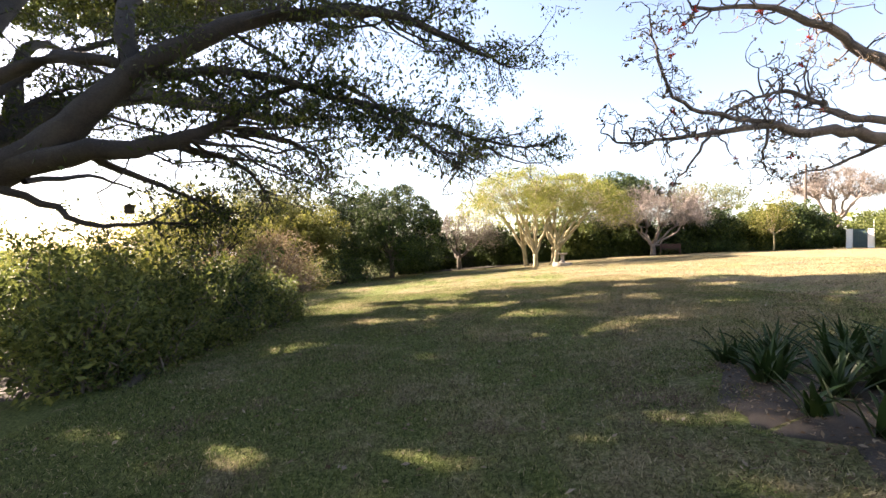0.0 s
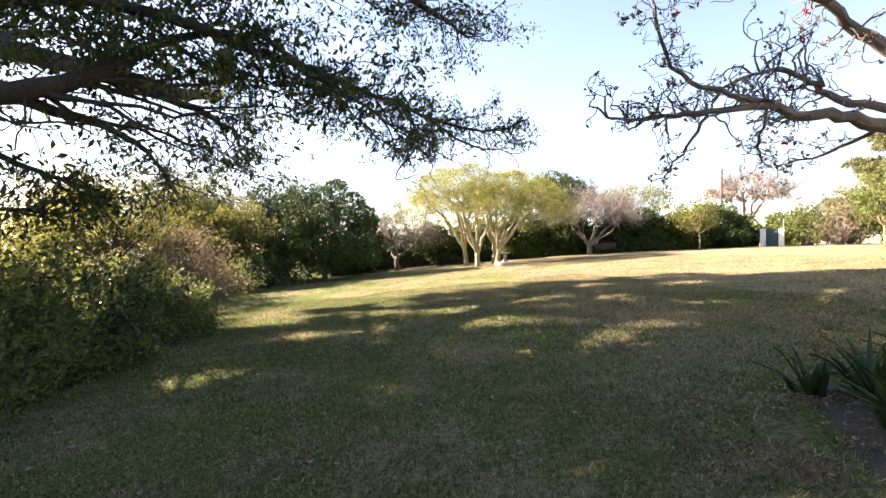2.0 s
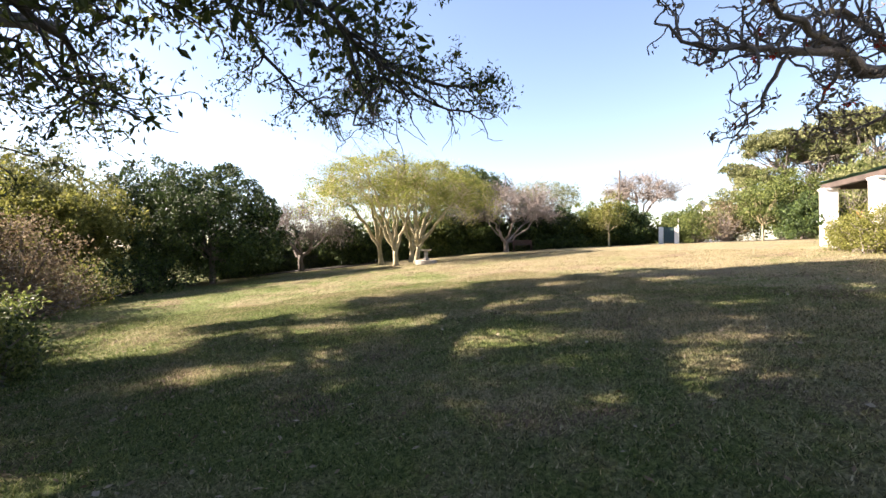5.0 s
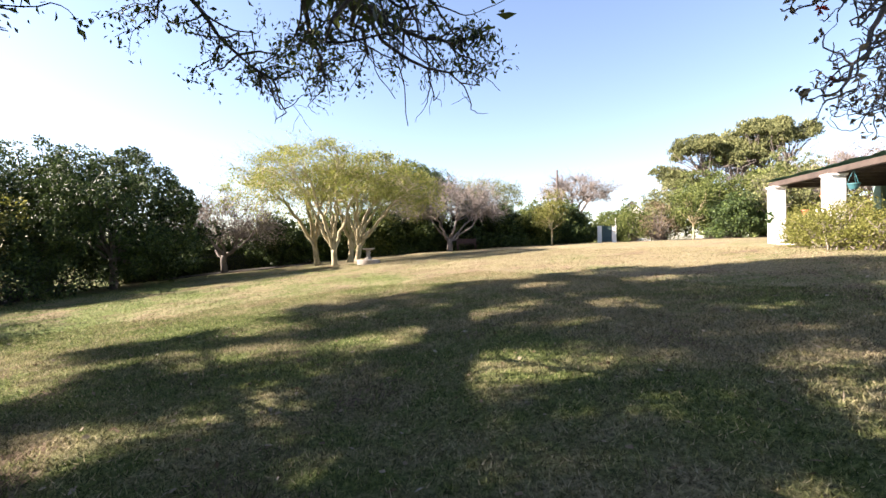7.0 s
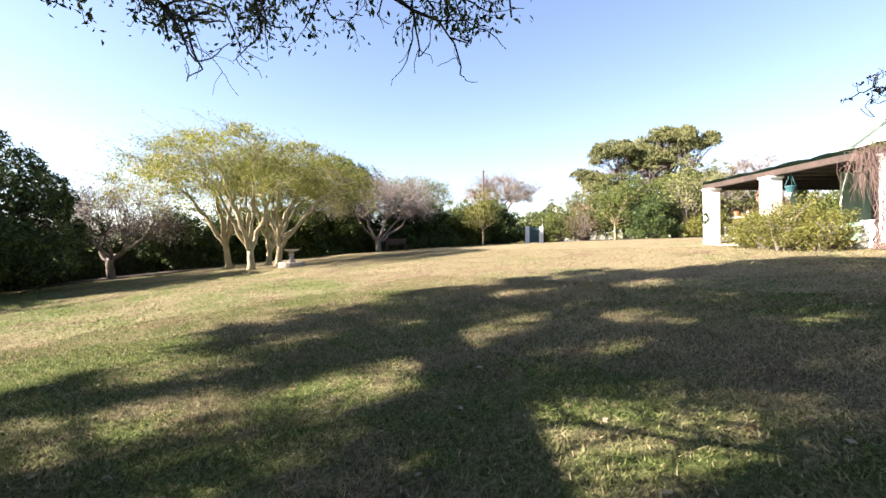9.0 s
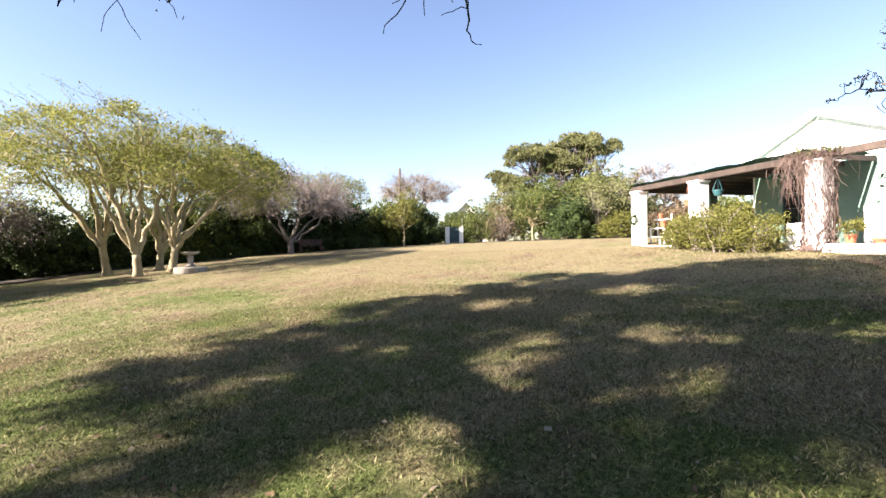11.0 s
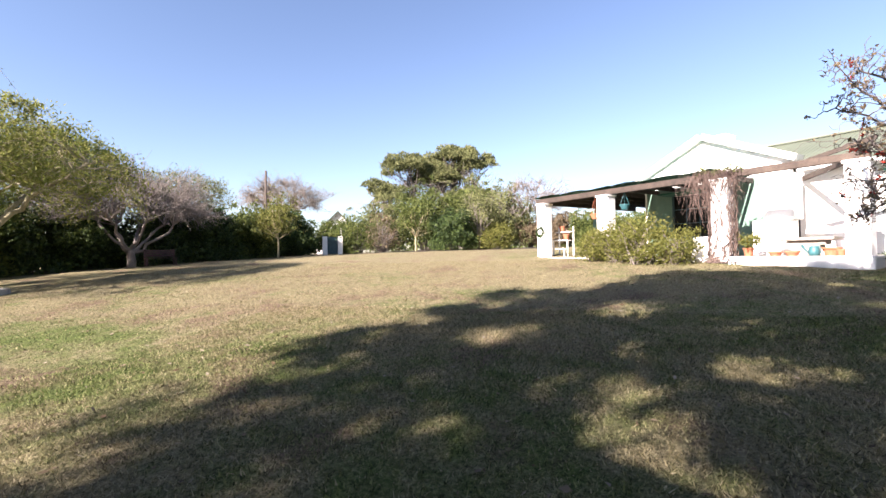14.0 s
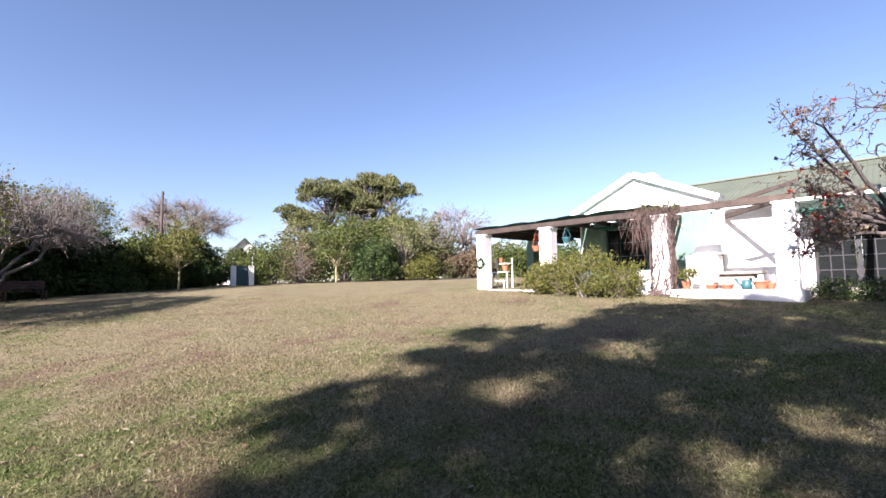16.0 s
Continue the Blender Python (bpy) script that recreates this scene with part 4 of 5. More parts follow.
bush("dry_shrub", "tall greyish shrub of dry stems", (-8.6, 23.0), (2.0, 1.9, 1.9), 420, 22, 0.2, 0.10, LEAF_DRY, 120, BARK_GREY, twigs=160)
bush("dry_shrub", "yellowish grassy shrub at the lawn's edge", (-7.9, 25.8), (1.7, 1.6, 1.1), 180, 16, 0.2, 0.14, LEAF_LIGHT, 121, BARK_PINK, twigs=60, ratio=0.2)
crown_tree("thin_tree", "slender tree with a crooked dark trunk", (-11.4, 21.5), 2.4, 0.14, (0.3, 0, 3.9), (2.3, 2.2, 1.6), 300, 26, 0.22, 0.11, LEAF_LIGHT, BARK_DARK, 122, lean=(0.7, 0.0))
for i, (x, y, r, z, leaf) in enumerate([(-9.9, 30.6, 2.8, 3.6, LEAF_LIGHT), (-7.4, 37.5, 3.0, 4.6, LEAF_DARK), (-12.5, 33.5, 3.6, 4.8, LEAF_PINE), (-15.5, 27.0, 3.4, 3.8, LEAF_LIGHT), (-20, 24, 2.6, 2.0, LEAF_LIGHT), (-13.5, 38, 4, 5.2, LEAF_PINE)]):
    crown_tree("background_tree", "dark mixed tree in the low corner" if leaf is LEAF_DARK else "loose olive green tree in the low corner", (x, y), z * 0.5, 0.2, (0, 0, z * 0.95), (r, r, z * 0.62), 200, 80, 0.35, 0.13, leaf, BARK_DARK, 130 + i, "low corner trees", floor=-0.85, limbs=18, rough=0.4, tuft=0.5)
for i, (x, y, r, t) in enumerate([(-6.8, 32.0, 1.8, 1.2), (-9.0, 28.5, 2.0, 1.2), (-6.2, 36.0, 2.0, 1.5), (-11.5, 27.5, 2.2, 1.5)]):
    bush("undergrowth_shrub", "dark undergrowth below the trees", (x, y), (r, r, t), 200, 20, 0.25, 0.15, LEAF_DARK, 150 + i, BARK_DARK, "undergrowth")


# ---- the wooded distance beyond the boundary ----
def far_woods():
    rng = np.random.default_rng(300)
    g = Geo()
    a = np.radians(rng.uniform(-75, 150, 900))
    d = rng.uniform(75, 150, 900)
    x, y = np.sin(a) * d, np.cos(a) * d + 10
    keep = (np.degrees(a) < 52) | (np.degrees(a) > 62)
    x, y = x[keep], y[keep]
    z = h(x, y) + rng.uniform(0.2, 3.6, len(x))
    leaf_cloud(g, np.column_stack([x, y, z]), 34, 1.6, 0.9, rng, ratio=0.7)
    return tagged(g.make("far_woods", LEAF_MID), "low hazy woodland beyond the garden", "woods", kind="stuff")


far_woods()


# ---- unseen tall trees added behind the start of the walk: they block sky light and close the garden on that side ----
for i, (x, y, r, z) in enumerate([(-12, -6, 5.0, 6.5), (-4, -11, 5.0, 7.0), (4, -9, 5.0, 7.5), (12, -10, 5.0, 7.0), (20, -8, 5.0, 6.5), (-19, 0, 5.0, 6.0), (0, -18, 6.0, 8.5), (12, -19, 6.0, 8.5)]):
    crown_tree("sky_screen_tree", "tall dark evergreen, unseen, added to block sky light", (x, y), z * 0.45, 0.3, (0, 0, z * 0.85), (r, r, z * 0.7), 260, 40, 0.5, 0.28, LEAF_DARK, BARK_DARK, 400 + i, "trees behind the walk", floor=-0.9)

# ---- strap-leaved clump beside the walk ----
def strap_clump(at, seed, count, length):
    rng = np.random.default_rng(seed)
    foot = thing("strap_leaf_plant", (at[0], at[1], gz(*at) + 0.02), "clump of long dark green strap leaves", "plant", "strap-leaved plants")
    for i in range(count):
        g = Geo()
        a, L = rng.uniform(0, 2 * math.pi), length * rng.uniform(0.6, 1.15)
        out, up = rng.uniform(0.3, 0.9), rng.uniform(0.75, 1.1)
        t = np.linspace(0, 1, 7)
        r = L * out * t
        z = L * up * (t - 0.55 * out * t ** 2)
        c = np.stack([np.cos(a) * r, np.sin(a) * r, z], -1) + np.append(rng.normal(size=2) * 0.05, 0)
        side = np.array([-math.sin(a), math.cos(a), 0]) + rng.normal(size=3) * 0.15
        w = (0.024 * (1 - t ** 2.2) + 0.002)[:, None]
        v = np.concatenate([c + side * w, c + np.array([0, 0, -0.012]) , c - side * w])
        f = [q for j in range(6) for q in ((j, j + 1, 8 + j, 7 + j), (7 + j, 8 + j, 15 + j, 14 + j))]
        g.add(v, f)
        g.make("leaf", CLIVIA, foot, smooth=True)


for i, (x, y, c, L) in enumerate([(2.85, 4.3, 22, 0.5), (3.2, 4.75, 24, 0.55), (3.6, 4.4, 24, 0.6), (3.05, 3.8, 22, 0.5), (3.5, 3.85, 24, 0.58), (2.75, 3.0, 14, 0.34), (4.1, 4.8, 22, 0.6), (4.05, 4.05, 24, 0.6), (3.3, 3.2, 18, 0.45), (4.7, 4.6, 20, 0.6), (4.6, 3.7, 20, 0.6), (3.1, 2.7, 18, 0.4), (2.6, 3.45, 12, 0.3), (2.9, 5.0, 14, 0.4)]):
    strap_clump((x + 0.25, y), 200 + i, int(c * 1.5), max(L, 0.42) * 1.1)

# ---- the house: s runs along its front, n stands out of it ----
HX, HY = 17.05, 12.95
FLOOR_Z = 1.28


def world_at(s, n, z=0.0):
    return (HX - 0.6 * s - 0.8 * n, HY - 0.8 * s + 0.6 * n, z)


def sbox(g, s0, s1, n0, n1, z0, z1):
    g.box((-s1, n0, z0), (-s0, n1, z1))


def spart(name, material, parent, boxes, label="", bevel=0.012):
    g = Geo()
    for b in boxes:
        sbox(g, *b)
    return g.make(name, material, parent, label, bevel=bevel)


house = thing("house", (HX, HY, 0), "white plastered bungalow with a green sheet roof and a gable", "house", rz=53.1301)


def sheet_roof(name, s0, s1, low, high, parent, step=0.14):
    """Box-ribbed roof sheets from the eave (n, z) to the ridge (n, z)."""
    g, k = Geo(), int((s1 - s0) / step)
    pr = []
    for i in range(k):
        s = s0 + i * step
        pr += [(s, 0.0), (s + step * 0.62, 0.0), (s + step * 0.72, 0.016), (s + step * 0.9, 0.016)]
    pr.append((s0 + k * step, 0.0))
    v = [(-s, low[0], low[1] + d) for s, d in pr] + [(-s, high[0], high[1] + d) for s, d in pr]
    v += [(-s, low[0], low[1] + d - 0.03) for s, d in pr] + [(-s, high[0], high[1] + d - 0.03) for s, d in pr]
    m = len(pr)
    f = [(i, i + 1, m + i + 1, m + i) for i in range(m - 1)] + [(2 * m + i + 1, 2 * m + i, 3 * m + i, 3 * m + i + 1) for i in range(m - 1)]
    f += [(i + 1, i, 2 * m + i, 2 * m + i + 1) for i in range(m - 1)]
    g.add(v, f)
    return g.make(name, ROOF, parent)


def gable_wing():
    g = Geo()
    o = [(-4.6, 1.0), (0.1, 1.0), (0.1, 4.17), (-2.1, 5.24), (-4.6, 4.13)]
    g.prism(o, -2.75, -2.5)
    g.make("gable_wall", WHITE, house, "white gable wall with a raised coping")
    # coping boards along both slopes, proud of the wall
    for a, b in (((0.32, 4.08), (-2.1, 5.26)), ((-2.1, 5.26), (-4.78, 4.06))):
        c = Geo()
        d = unit((b[0] - a[0], b[1] - a[1]))
        up = np.array([-d[1], d[0]])
        up = up if up[1] > 0 else -up
        a, b = np.array(a), np.array(b)
        c.prism([tuple(a), tuple(b), tuple(b + up * 0.2), tuple(a + up * 0.2)], -2.85, -2.28)
        c.make("coping", WHITE, house)
    spart("chimney", WHITE, house, [(1.95, 2.7, -3.5, -2.87, 4.8, 5.42)], "white plastered chimney stub")
    spart("side_wall", GREENWALL, house, [(-0.1, 0.15, -11, -2.76, 1.0, 4.0)])
    for sgn, (e, zt) in ((1, (-0.35, 3.95)), (-1, (4.7, 3.95))):
        r = Geo()
        n0, n1 = -11.0, -2.86
        r.add([(-e, n0, zt), (-2.1, n0, 5.2), (-2.1, n1, 5.2), (-e, n1, zt), (-e, n0, zt - 0.05), (-2.1, n0, 5.15), (-2.1, n1, 5.15), (-e, n1, zt - 0.05)],
              [(0, 1, 2, 3), (4, 7, 6, 5), (0, 3, 7, 4), (2, 1, 5, 6), (3, 2, 6, 7), (1, 0, 4, 5)])
        r.make("gable_roof", ROOF, house)


gable_wing()
spart("painted_wall", GREENWALL, house, [(0.0, 1.0, -2.5, -2.46, FLOOR_Z, 3.75), (2.5, 4.6, -2.5, -2.46, FLOOR_Z, 3.75), (1.0, 2.5, -2.5, -2.46, 3.5, 3.75)], "pale green painted wall under the pergola")


def window_unit(name, s0, s1, z0, z1, n, cols, rows, bar, label, parent=house, step=0.0):
    """A framed window with its own glazing bars and panes."""
    w = new(name)
    w.parent = parent
    tagged(w, label)
    fr = 0.06
    spart("frame", bar, w, [(s0, s0 + fr, n, n + 0.07, z0, z1), (s1 - fr, s1, n, n + 0.07, z0, z1), (s0 + fr, s1 - fr, n, n + 0.07, z1 - fr, z1), (s0 + fr, s1 - fr, n, n + 0.07, z0, z0 + fr)], bevel=0.006)
    ds, dz = (s1 - s0 - 2 * fr) / cols, (z1 - z0 - 2 * fr) / rows
    for i in range(1, cols):
        spart("glazing_bar", bar, w, [(s0 + fr + i * ds - 0.014, s0 + fr + i * ds + 0.014, n + 0.01, n + 0.055, z0 + fr, z1 - fr)], bevel=0)
    for j in range(1, rows):
        spart("glazing_bar", bar, w, [(s0 + fr, s1 - fr, n + 0.012, n + 0.05, z0 + fr + j * dz - 0.014, z0 + fr + j * dz + 0.014)], bevel=0)
    for i in range(cols):
        for j in range(rows):
            spart("pane", GLASS, w, [(s0 + fr + i * ds + 0.014, s0 + fr + (i + 1) * ds - 0.014, n + 0.025, n + 0.031, z0 + fr + j * dz + 0.014, z0 + fr + (j + 1) * dz - 0.014)], bevel=0)
    return w


window_unit("porch_window", 1.0, 2.5, FLOOR_Z + 0.1, 3.5, -2.49, 3, 4, GATE, "green framed glazed porch door")
spart("awning", CLOTH, house, [(0.85, 2.65, -2.45, -1.75, 3.44, 3.5)], "small green awning over the porch door")

# wing beyond the gable, with glazed doors in small panes
spart("wing_wall", WHITE, house, [(4.6, 7.0, -3.15, -2.9, 1.0, 3.9), (7.0, 8.9, -3.15, -2.9, 3.45, 3.9), (8.9, 10.4, -3.15, -2.9, 1.0, 3.9), (10.4, 12.4, -3.15, -2.9, 3.3, 3.9), (10.4, 12.4, -3.15, -2.9, 1.0, 1.9), (12.4, 17.0, -3.15, -2.9, 1.0, 3.9)], bevel=0)
spart("end_wall", WHITE, house, [(16.75, 17.0, -9.5, -3.16, 1.0, 3.9)], bevel=0)
window_unit("glazed_door", 7.0, 7.95, 1.3, 3.45, -3.06, 3, 5, DARK, "dark framed glazed door with small panes")
window_unit("glazed_door", 7.95, 8.9, 1.3, 3.45, -3.06, 3, 5, DARK, "dark framed glazed door with small panes")
window_unit("cottage_window", 10.4, 12.4, 1.9, 3.3, -3.06, 6, 4, DARK, "dark framed small-paned window")
spart("awning", CLOTH, house, [(6.8, 9.1, -2.88, -1.7, 3.38, 3.43)], "green awning over the glazed doors")
spart("doorstep", STONE, house, [(6.9, 9.0, -2.88, -2.3, 0.95, 1.28)], "stone doorstep", bevel=0.03)
sheet_roof("wing_roof", 2.2, 17.4, (-2.9, 4.01), (-6.6, 5.42), house)
sheet_roof("wing_roof", -0.1, 17.4, (-10.6, 3.86), (-6.62, 5.42), house)
sheet_roof("wing_eave", 4.86, 17.4, (-2.5, 3.86), (-2.92, 4.025), house)
spart("ridge_cap", ROOF, house, [(0.5, 17.4, -6.72, -6.5, 5.42, 5.49)])
spart("fascia", WHITE, house, [(4.82, 17.4, -2.52, -2.47, 3.7, 3.84)], "white fascia board")
spart("gutter", WHITE, house, [(4.82, 17.4, -2.46, -2.36, 3.74, 3.84)])
g = Geo()
g.tube([(-4.55, -2.4, 3.7), (-4.62, -2.6, 3.5), (-4.7, -2.8, 3.3), (-4.7, -2.82, 1.3)], [0.024] * 4, 8)
g.make("downpipe", DARK, house, "thin dark downpipe", smooth=True)
spart("foundation", WHITE, house, [(-3.35, 7.1, -2.45, 0.25, 0.7, FLOOR_Z)], "white edge of the raised cement porch")
spart("porch_floor", FLOOR_MAT, house, [(-3.3, 7.05, -2.44, 0.2, FLOOR_Z, FLOOR_Z + 0.006), (-3.3, -0.12, -6.5, -2.46, 0.7, FLOOR_Z)], bevel=0)

# outdoor fireplace: block below, tapered hood above
g = Geo()
g.prism([(-4.12, 2.32), (-4.92, 2.32), (-4.92, 3.66), (-4.8, 3.66)], -2.45, -1.75)
g.make("fireplace_hood", WHITE, house, "white tapered fireplace hood", bevel=0.02)
spart("fireplace_base", WHITE, house, [(4.1, 4.8, -2.45, -1.2, FLOOR_Z, 2.3)], "white plastered fireplace block", bevel=0.02)

# pillars, beams and shade cloth of the pergola
pergola = thing("pergola", world_at(0, 0, 0), "porch pergola of thick white pillars, dark beams and green shade cloth", "pergola", rz=53.1301)
for s, w, n, m in ((-2.97, 0.44, 0, WHITE), (0.0, 0.46, 0, WHITE), (3.86, 0.44, 0, WHITE), (6.8, 0.44, 0, WHITE), (-3.4, 0.42, -4.0, GREENWALL), (-0.4, 0.4, -4.6, GREENWALL)):
    z = gz(*world_at(s, n)[:2])
    spart("pillar", m, pergola, [(s - w / 2, s + w / 2, n - w / 2, n + w / 2, z - 0.15, 3.46)], bevel=0.03)
    if n == 0:
        spart("pillar_cap", m, pergola, [(s - w / 2 - 0.03, s + w / 2 + 0.03, n - w / 2 - 0.03, n + w / 2 + 0.03, 3.4, 3.465)], bevel=0.012)
spart("front_beam", TIMBER, pergola, [(-3.35, 4.4, -0.08, 0.08, 3.47, 3.66)], bevel=0.01)
spart("front_beam", TIMBER_OLD, pergola, [(4.41, 7.0, -0.075, 0.075, 3.47, 3.65)], "sun-bleached beam end", bevel=0.01)
spart("side_beam", TIMBER, pergola, [(-3.3, -3.1, -6.4, -0.1, 3.44, 3.66)], bevel=0.01)
for i in range(9):
    s = -2.6 + i * 0.78
    spart("rafter", TIMBER, pergola, [(s - 0.03, s + 0.03, -2.4 if s > -0.1 else -6.4, -0.1, 3.55, 3.70)], bevel=0)
g = Geo()
a, b = Vector((-4.85, -2.75, 3.55)), Vector((-6.75, -0.1, 3.55))
d = (b - a).normalized()
g.box((0, -0.04, -0.07), ((b - a).length, 0.04, 0.07), Matrix.Translation(a) @ Matrix(((d.x, -d.y, 0), (d.y, d.x, 0), (0, 0, 1))).to_4x4())
g.make("tie_beam", TIMBER_OLD, pergola, bevel=0.008)


def cloth(s0, s1, n0, n1, z, seed):
    rng = np.random.default_rng(seed)
    gg, a, b = Geo(), 22, 14
    v = []
    for j in range(b + 1):
        for i in range(a + 1):
            s, n = s0 + (s1 - s0) * i / a, n0 + (n1 - n0) * j / b
            v.append((-s, n, z + 0.045 * abs(math.sin(math.pi * i / a * 2.5)) + 0.02 * math.sin(j * 0.9) ** 2 + rng.normal() * 0.004))
    f = [(j * (a + 1) + i, j * (a + 1) + i + 1, (j + 1) * (a + 1) + i + 1, (j + 1) * (a + 1) + i) for j in range(b) for i in range(a)]
    k = len(v)
    gg.add(v + [(x, y, q - 0.012) for x, y, q in v], f + [tuple(k + i for i in q[::-1]) for q in f])
    return gg.make("shade_cloth", CLOTH, pergola, "sagging green shade cloth", smooth=True)


cloth(-3.42, 0.22, -6.4, 0.14, 3.72, 1)
cloth(0.25, 3.6, -2.4, 0.12, 3.745, 2)

g = Geo()
g.prism([(-5.9, 3.66), (-7.05, 3.94), (-7.02, 4.04), (-5.7, 3.72)], -0.36, -0.3)
g.make("loose_plank", TIMBER, pergola, "loose dark plank leaning on the beam")

# low wall between pillars
spart("low_wall", WHITE, house, [(3.1, 3.64, -0.15, 0.15, 1.0, 1.85)], "low white wall stub", bevel=0.02)

# ---- gate and garden walls ----
def garden_gate():
    at = (30.75, 33.4)
    z = gz(*at)
    t = thing("garden_gate", (*at, z), "dark teal boarded gate between white posts", "gate", rz=-50)
    t.scale = (0.74, 0.84, 0.88)
    for x in (-0.80, 0.80):
        g = Geo()
        g.box((x - 0.24, -0.2, -0.15), (x + 0.24, 0.2, 1.62))
        g.make("gate_post", WHITE, t, bevel=0.02)
    for i in range(8):
        g = Geo()
        g.box((-0.54 + i * 0.136, -0.03, 0.05), (-0.54 + i * 0.136 + 0.128, 0.02, 1.6))
        g.make("board", GATE, t)
    g = Geo()
    g.box((-0.55, -0.07, 0.35), (0.55, -0.032, 0.47))
    g.make("rail", GATE, t)
    g = Geo()
    g.box((-0.55, -0.07, 1.2), (0.55, -0.032, 1.32))
    g.make("rail", GATE, t)
    g = Geo()
    g.tube([(0.95, 0.3, 0), (0.95, 0.3, 2.4)], [0.035, 0.035], 8)
    g.make("gate_pole", WHITE, t)


garden_gate()


def utility_pole(x, y, top):
    z = gz(x, y)
    t = thing("utility_pole", (x, y, z), "tall brown timber utility pole", "pole")
    g = Geo()
    g.tube([(0, 0, -0.3), (0.02, 0, top * 0.5), (0.03, 0, top)], [0.13, 0.11, 0.09], 12)
    g.make("shaft", POLE_MAT, t, smooth=True)
    for q in (0.25, 0.6):
        g = Geo()
        g.lathe([(0.03, 0), (0.06, 0.03), (0.03, 0.07), (0.06, 0.10), (0.02, 0.15)], (0.16, 0, top - q), 10)
        g.box((-0.05, -0.03, top - q - 0.03), (0.2, 0.03, top - q))
        g.make("insulator", DARK, t)


utility_pole(34.7, 43.4, 8.1)


def bird_bath():
    x, y = 8.0, 30.4
    z = gz(x, y)
    t = thing("bird_bath", (x, y, z), "weathered stone bird bath on a round stone base", "bird bath")
    g = Geo()
    g.lathe([(0.62, -0.05), (0.64, 0.0), (0.64, 0.2), (0.58, 0.23), (0.3, 0.24)], sides=24)
    g.make("base", STONE, t, smooth=False)
    g = Geo()
    g.lathe([(0.2, 0.24), (0.2, 0.3), (0.12, 0.36), (0.1, 0.5), (0.14, 0.6), (0.1, 0.68), (0.13, 0.74)], sides=18)
    g.make("pedestal", STONE, t, smooth=True)
    g = Geo()
    g.lathe([(0.12, 0.74), (0.33, 0.8), (0.36, 0.86), (0.34, 0.87), (0.28, 0.82), (0.05, 0.8)], sides=24)
    g.make("basin", STONE, t, smooth=True)


bird_bath()


def garden_bench():
    x, y = 17.9, 35.7
    t = thing("garden_bench", (x, y, gz(x, y)), "dull red timber garden bench under the bare tree", "bench", rz=-25)
    for i in range(4):
        g = Geo()
        g.box((-0.75, -0.22 + i * 0.115, 0.42), (0.75, -0.22 + i * 0.115 + 0.095, 0.45))
        g.make("seat_slat", BRICKRED, t)
    for i in range(3):
        g = Geo()
        g.box((-0.75, 0.24, 0.52 + i * 0.13), (0.75, 0.27, 0.62 + i * 0.13))
        g.make("back_slat", BRICKRED, t)
    for px in (-0.68, 0.68):
        for py, top in ((-0.2, 0.42), (0.28, 0.9)):
            g = Geo()
            g.box((px - 0.03, py - 0.03, 0), (px + 0.03, py + 0.03, top))
            g.make("leg", BRICKRED, t)


garden_bench()

# ---- things on the porch ----
def pot_shape(g, r, hgt, rim=0.03):
    g.lathe([(r * 0.68, 0), (r * 0.95, hgt - rim * 1.4), (r * 1.07, hgt - rim * 1.4), (r * 1.07, hgt), (r * 0.92, hgt), (r * 0.88, hgt - 0.04), (0.02, hgt - 0.05)], sides=20)


def flower_pot(s, n, r, hgt, label, material=TERRACOTTA, plant=0, z=None, leaf=None, seed=0):
    w = world_at(s, n)
    z = FLOOR_Z + 0.006 if z is None else z
    t = thing("flower_pot", (w[0], w[1], z), label, "flower pot")
    g = Geo()
    pot_shape(g, r, hgt)
    g.make("pot", material, t, smooth=False)
    if plant:
        rng = np.random.default_rng(seed)
        p = Geo()
        places = clumps((0, 0, hgt + plant * 0.45), (plant * 0.8, plant * 0.8, plant * 0.6), 45, rng, 0.3)
        places = places[places[:, 2] > hgt]
        leaf_cloud(p, places, 10, 0.04, 0.07, rng)
        tagged(p.make("plant", leaf or LEAF_MID, t), kind="stuff")
    return t


flower_pot(4.35, -0.35, 0.13, 0.23, "terracotta pot with a leafy plant", plant=0.4, leaf=LEAF_LIGHT, seed=1)
flower_pot(4.98, -0.35, 0.16, 0.13, "shallow terracotta bowl on the porch edge")
flower_pot(5.36, -0.35, 0.16, 0.13, "shallow terracotta bowl on the porch edge")
flower_pot(6.12, -0.5, 0.19, 0.21, "wide terracotta pot with pale rim")
flower_pot(6.4, -0.15, 0.09, 0.16, "small red clay pot beside the tub")
g = Geo()
w = world_at(6.35, -0.75)
bin_thing = thing("metal_tub", (w[0], w[1], FLOOR_Z + 0.006), "dark grey metal tub", "tub")
g.lathe([(0.2, 0), (0.22, 0.38), (0.235, 0.4), (0.21, 0.4), (0.19, 0.05), (0.02, 0.04)], sides=20)
g.make("tub_body", STEELGREY, bin_thing)


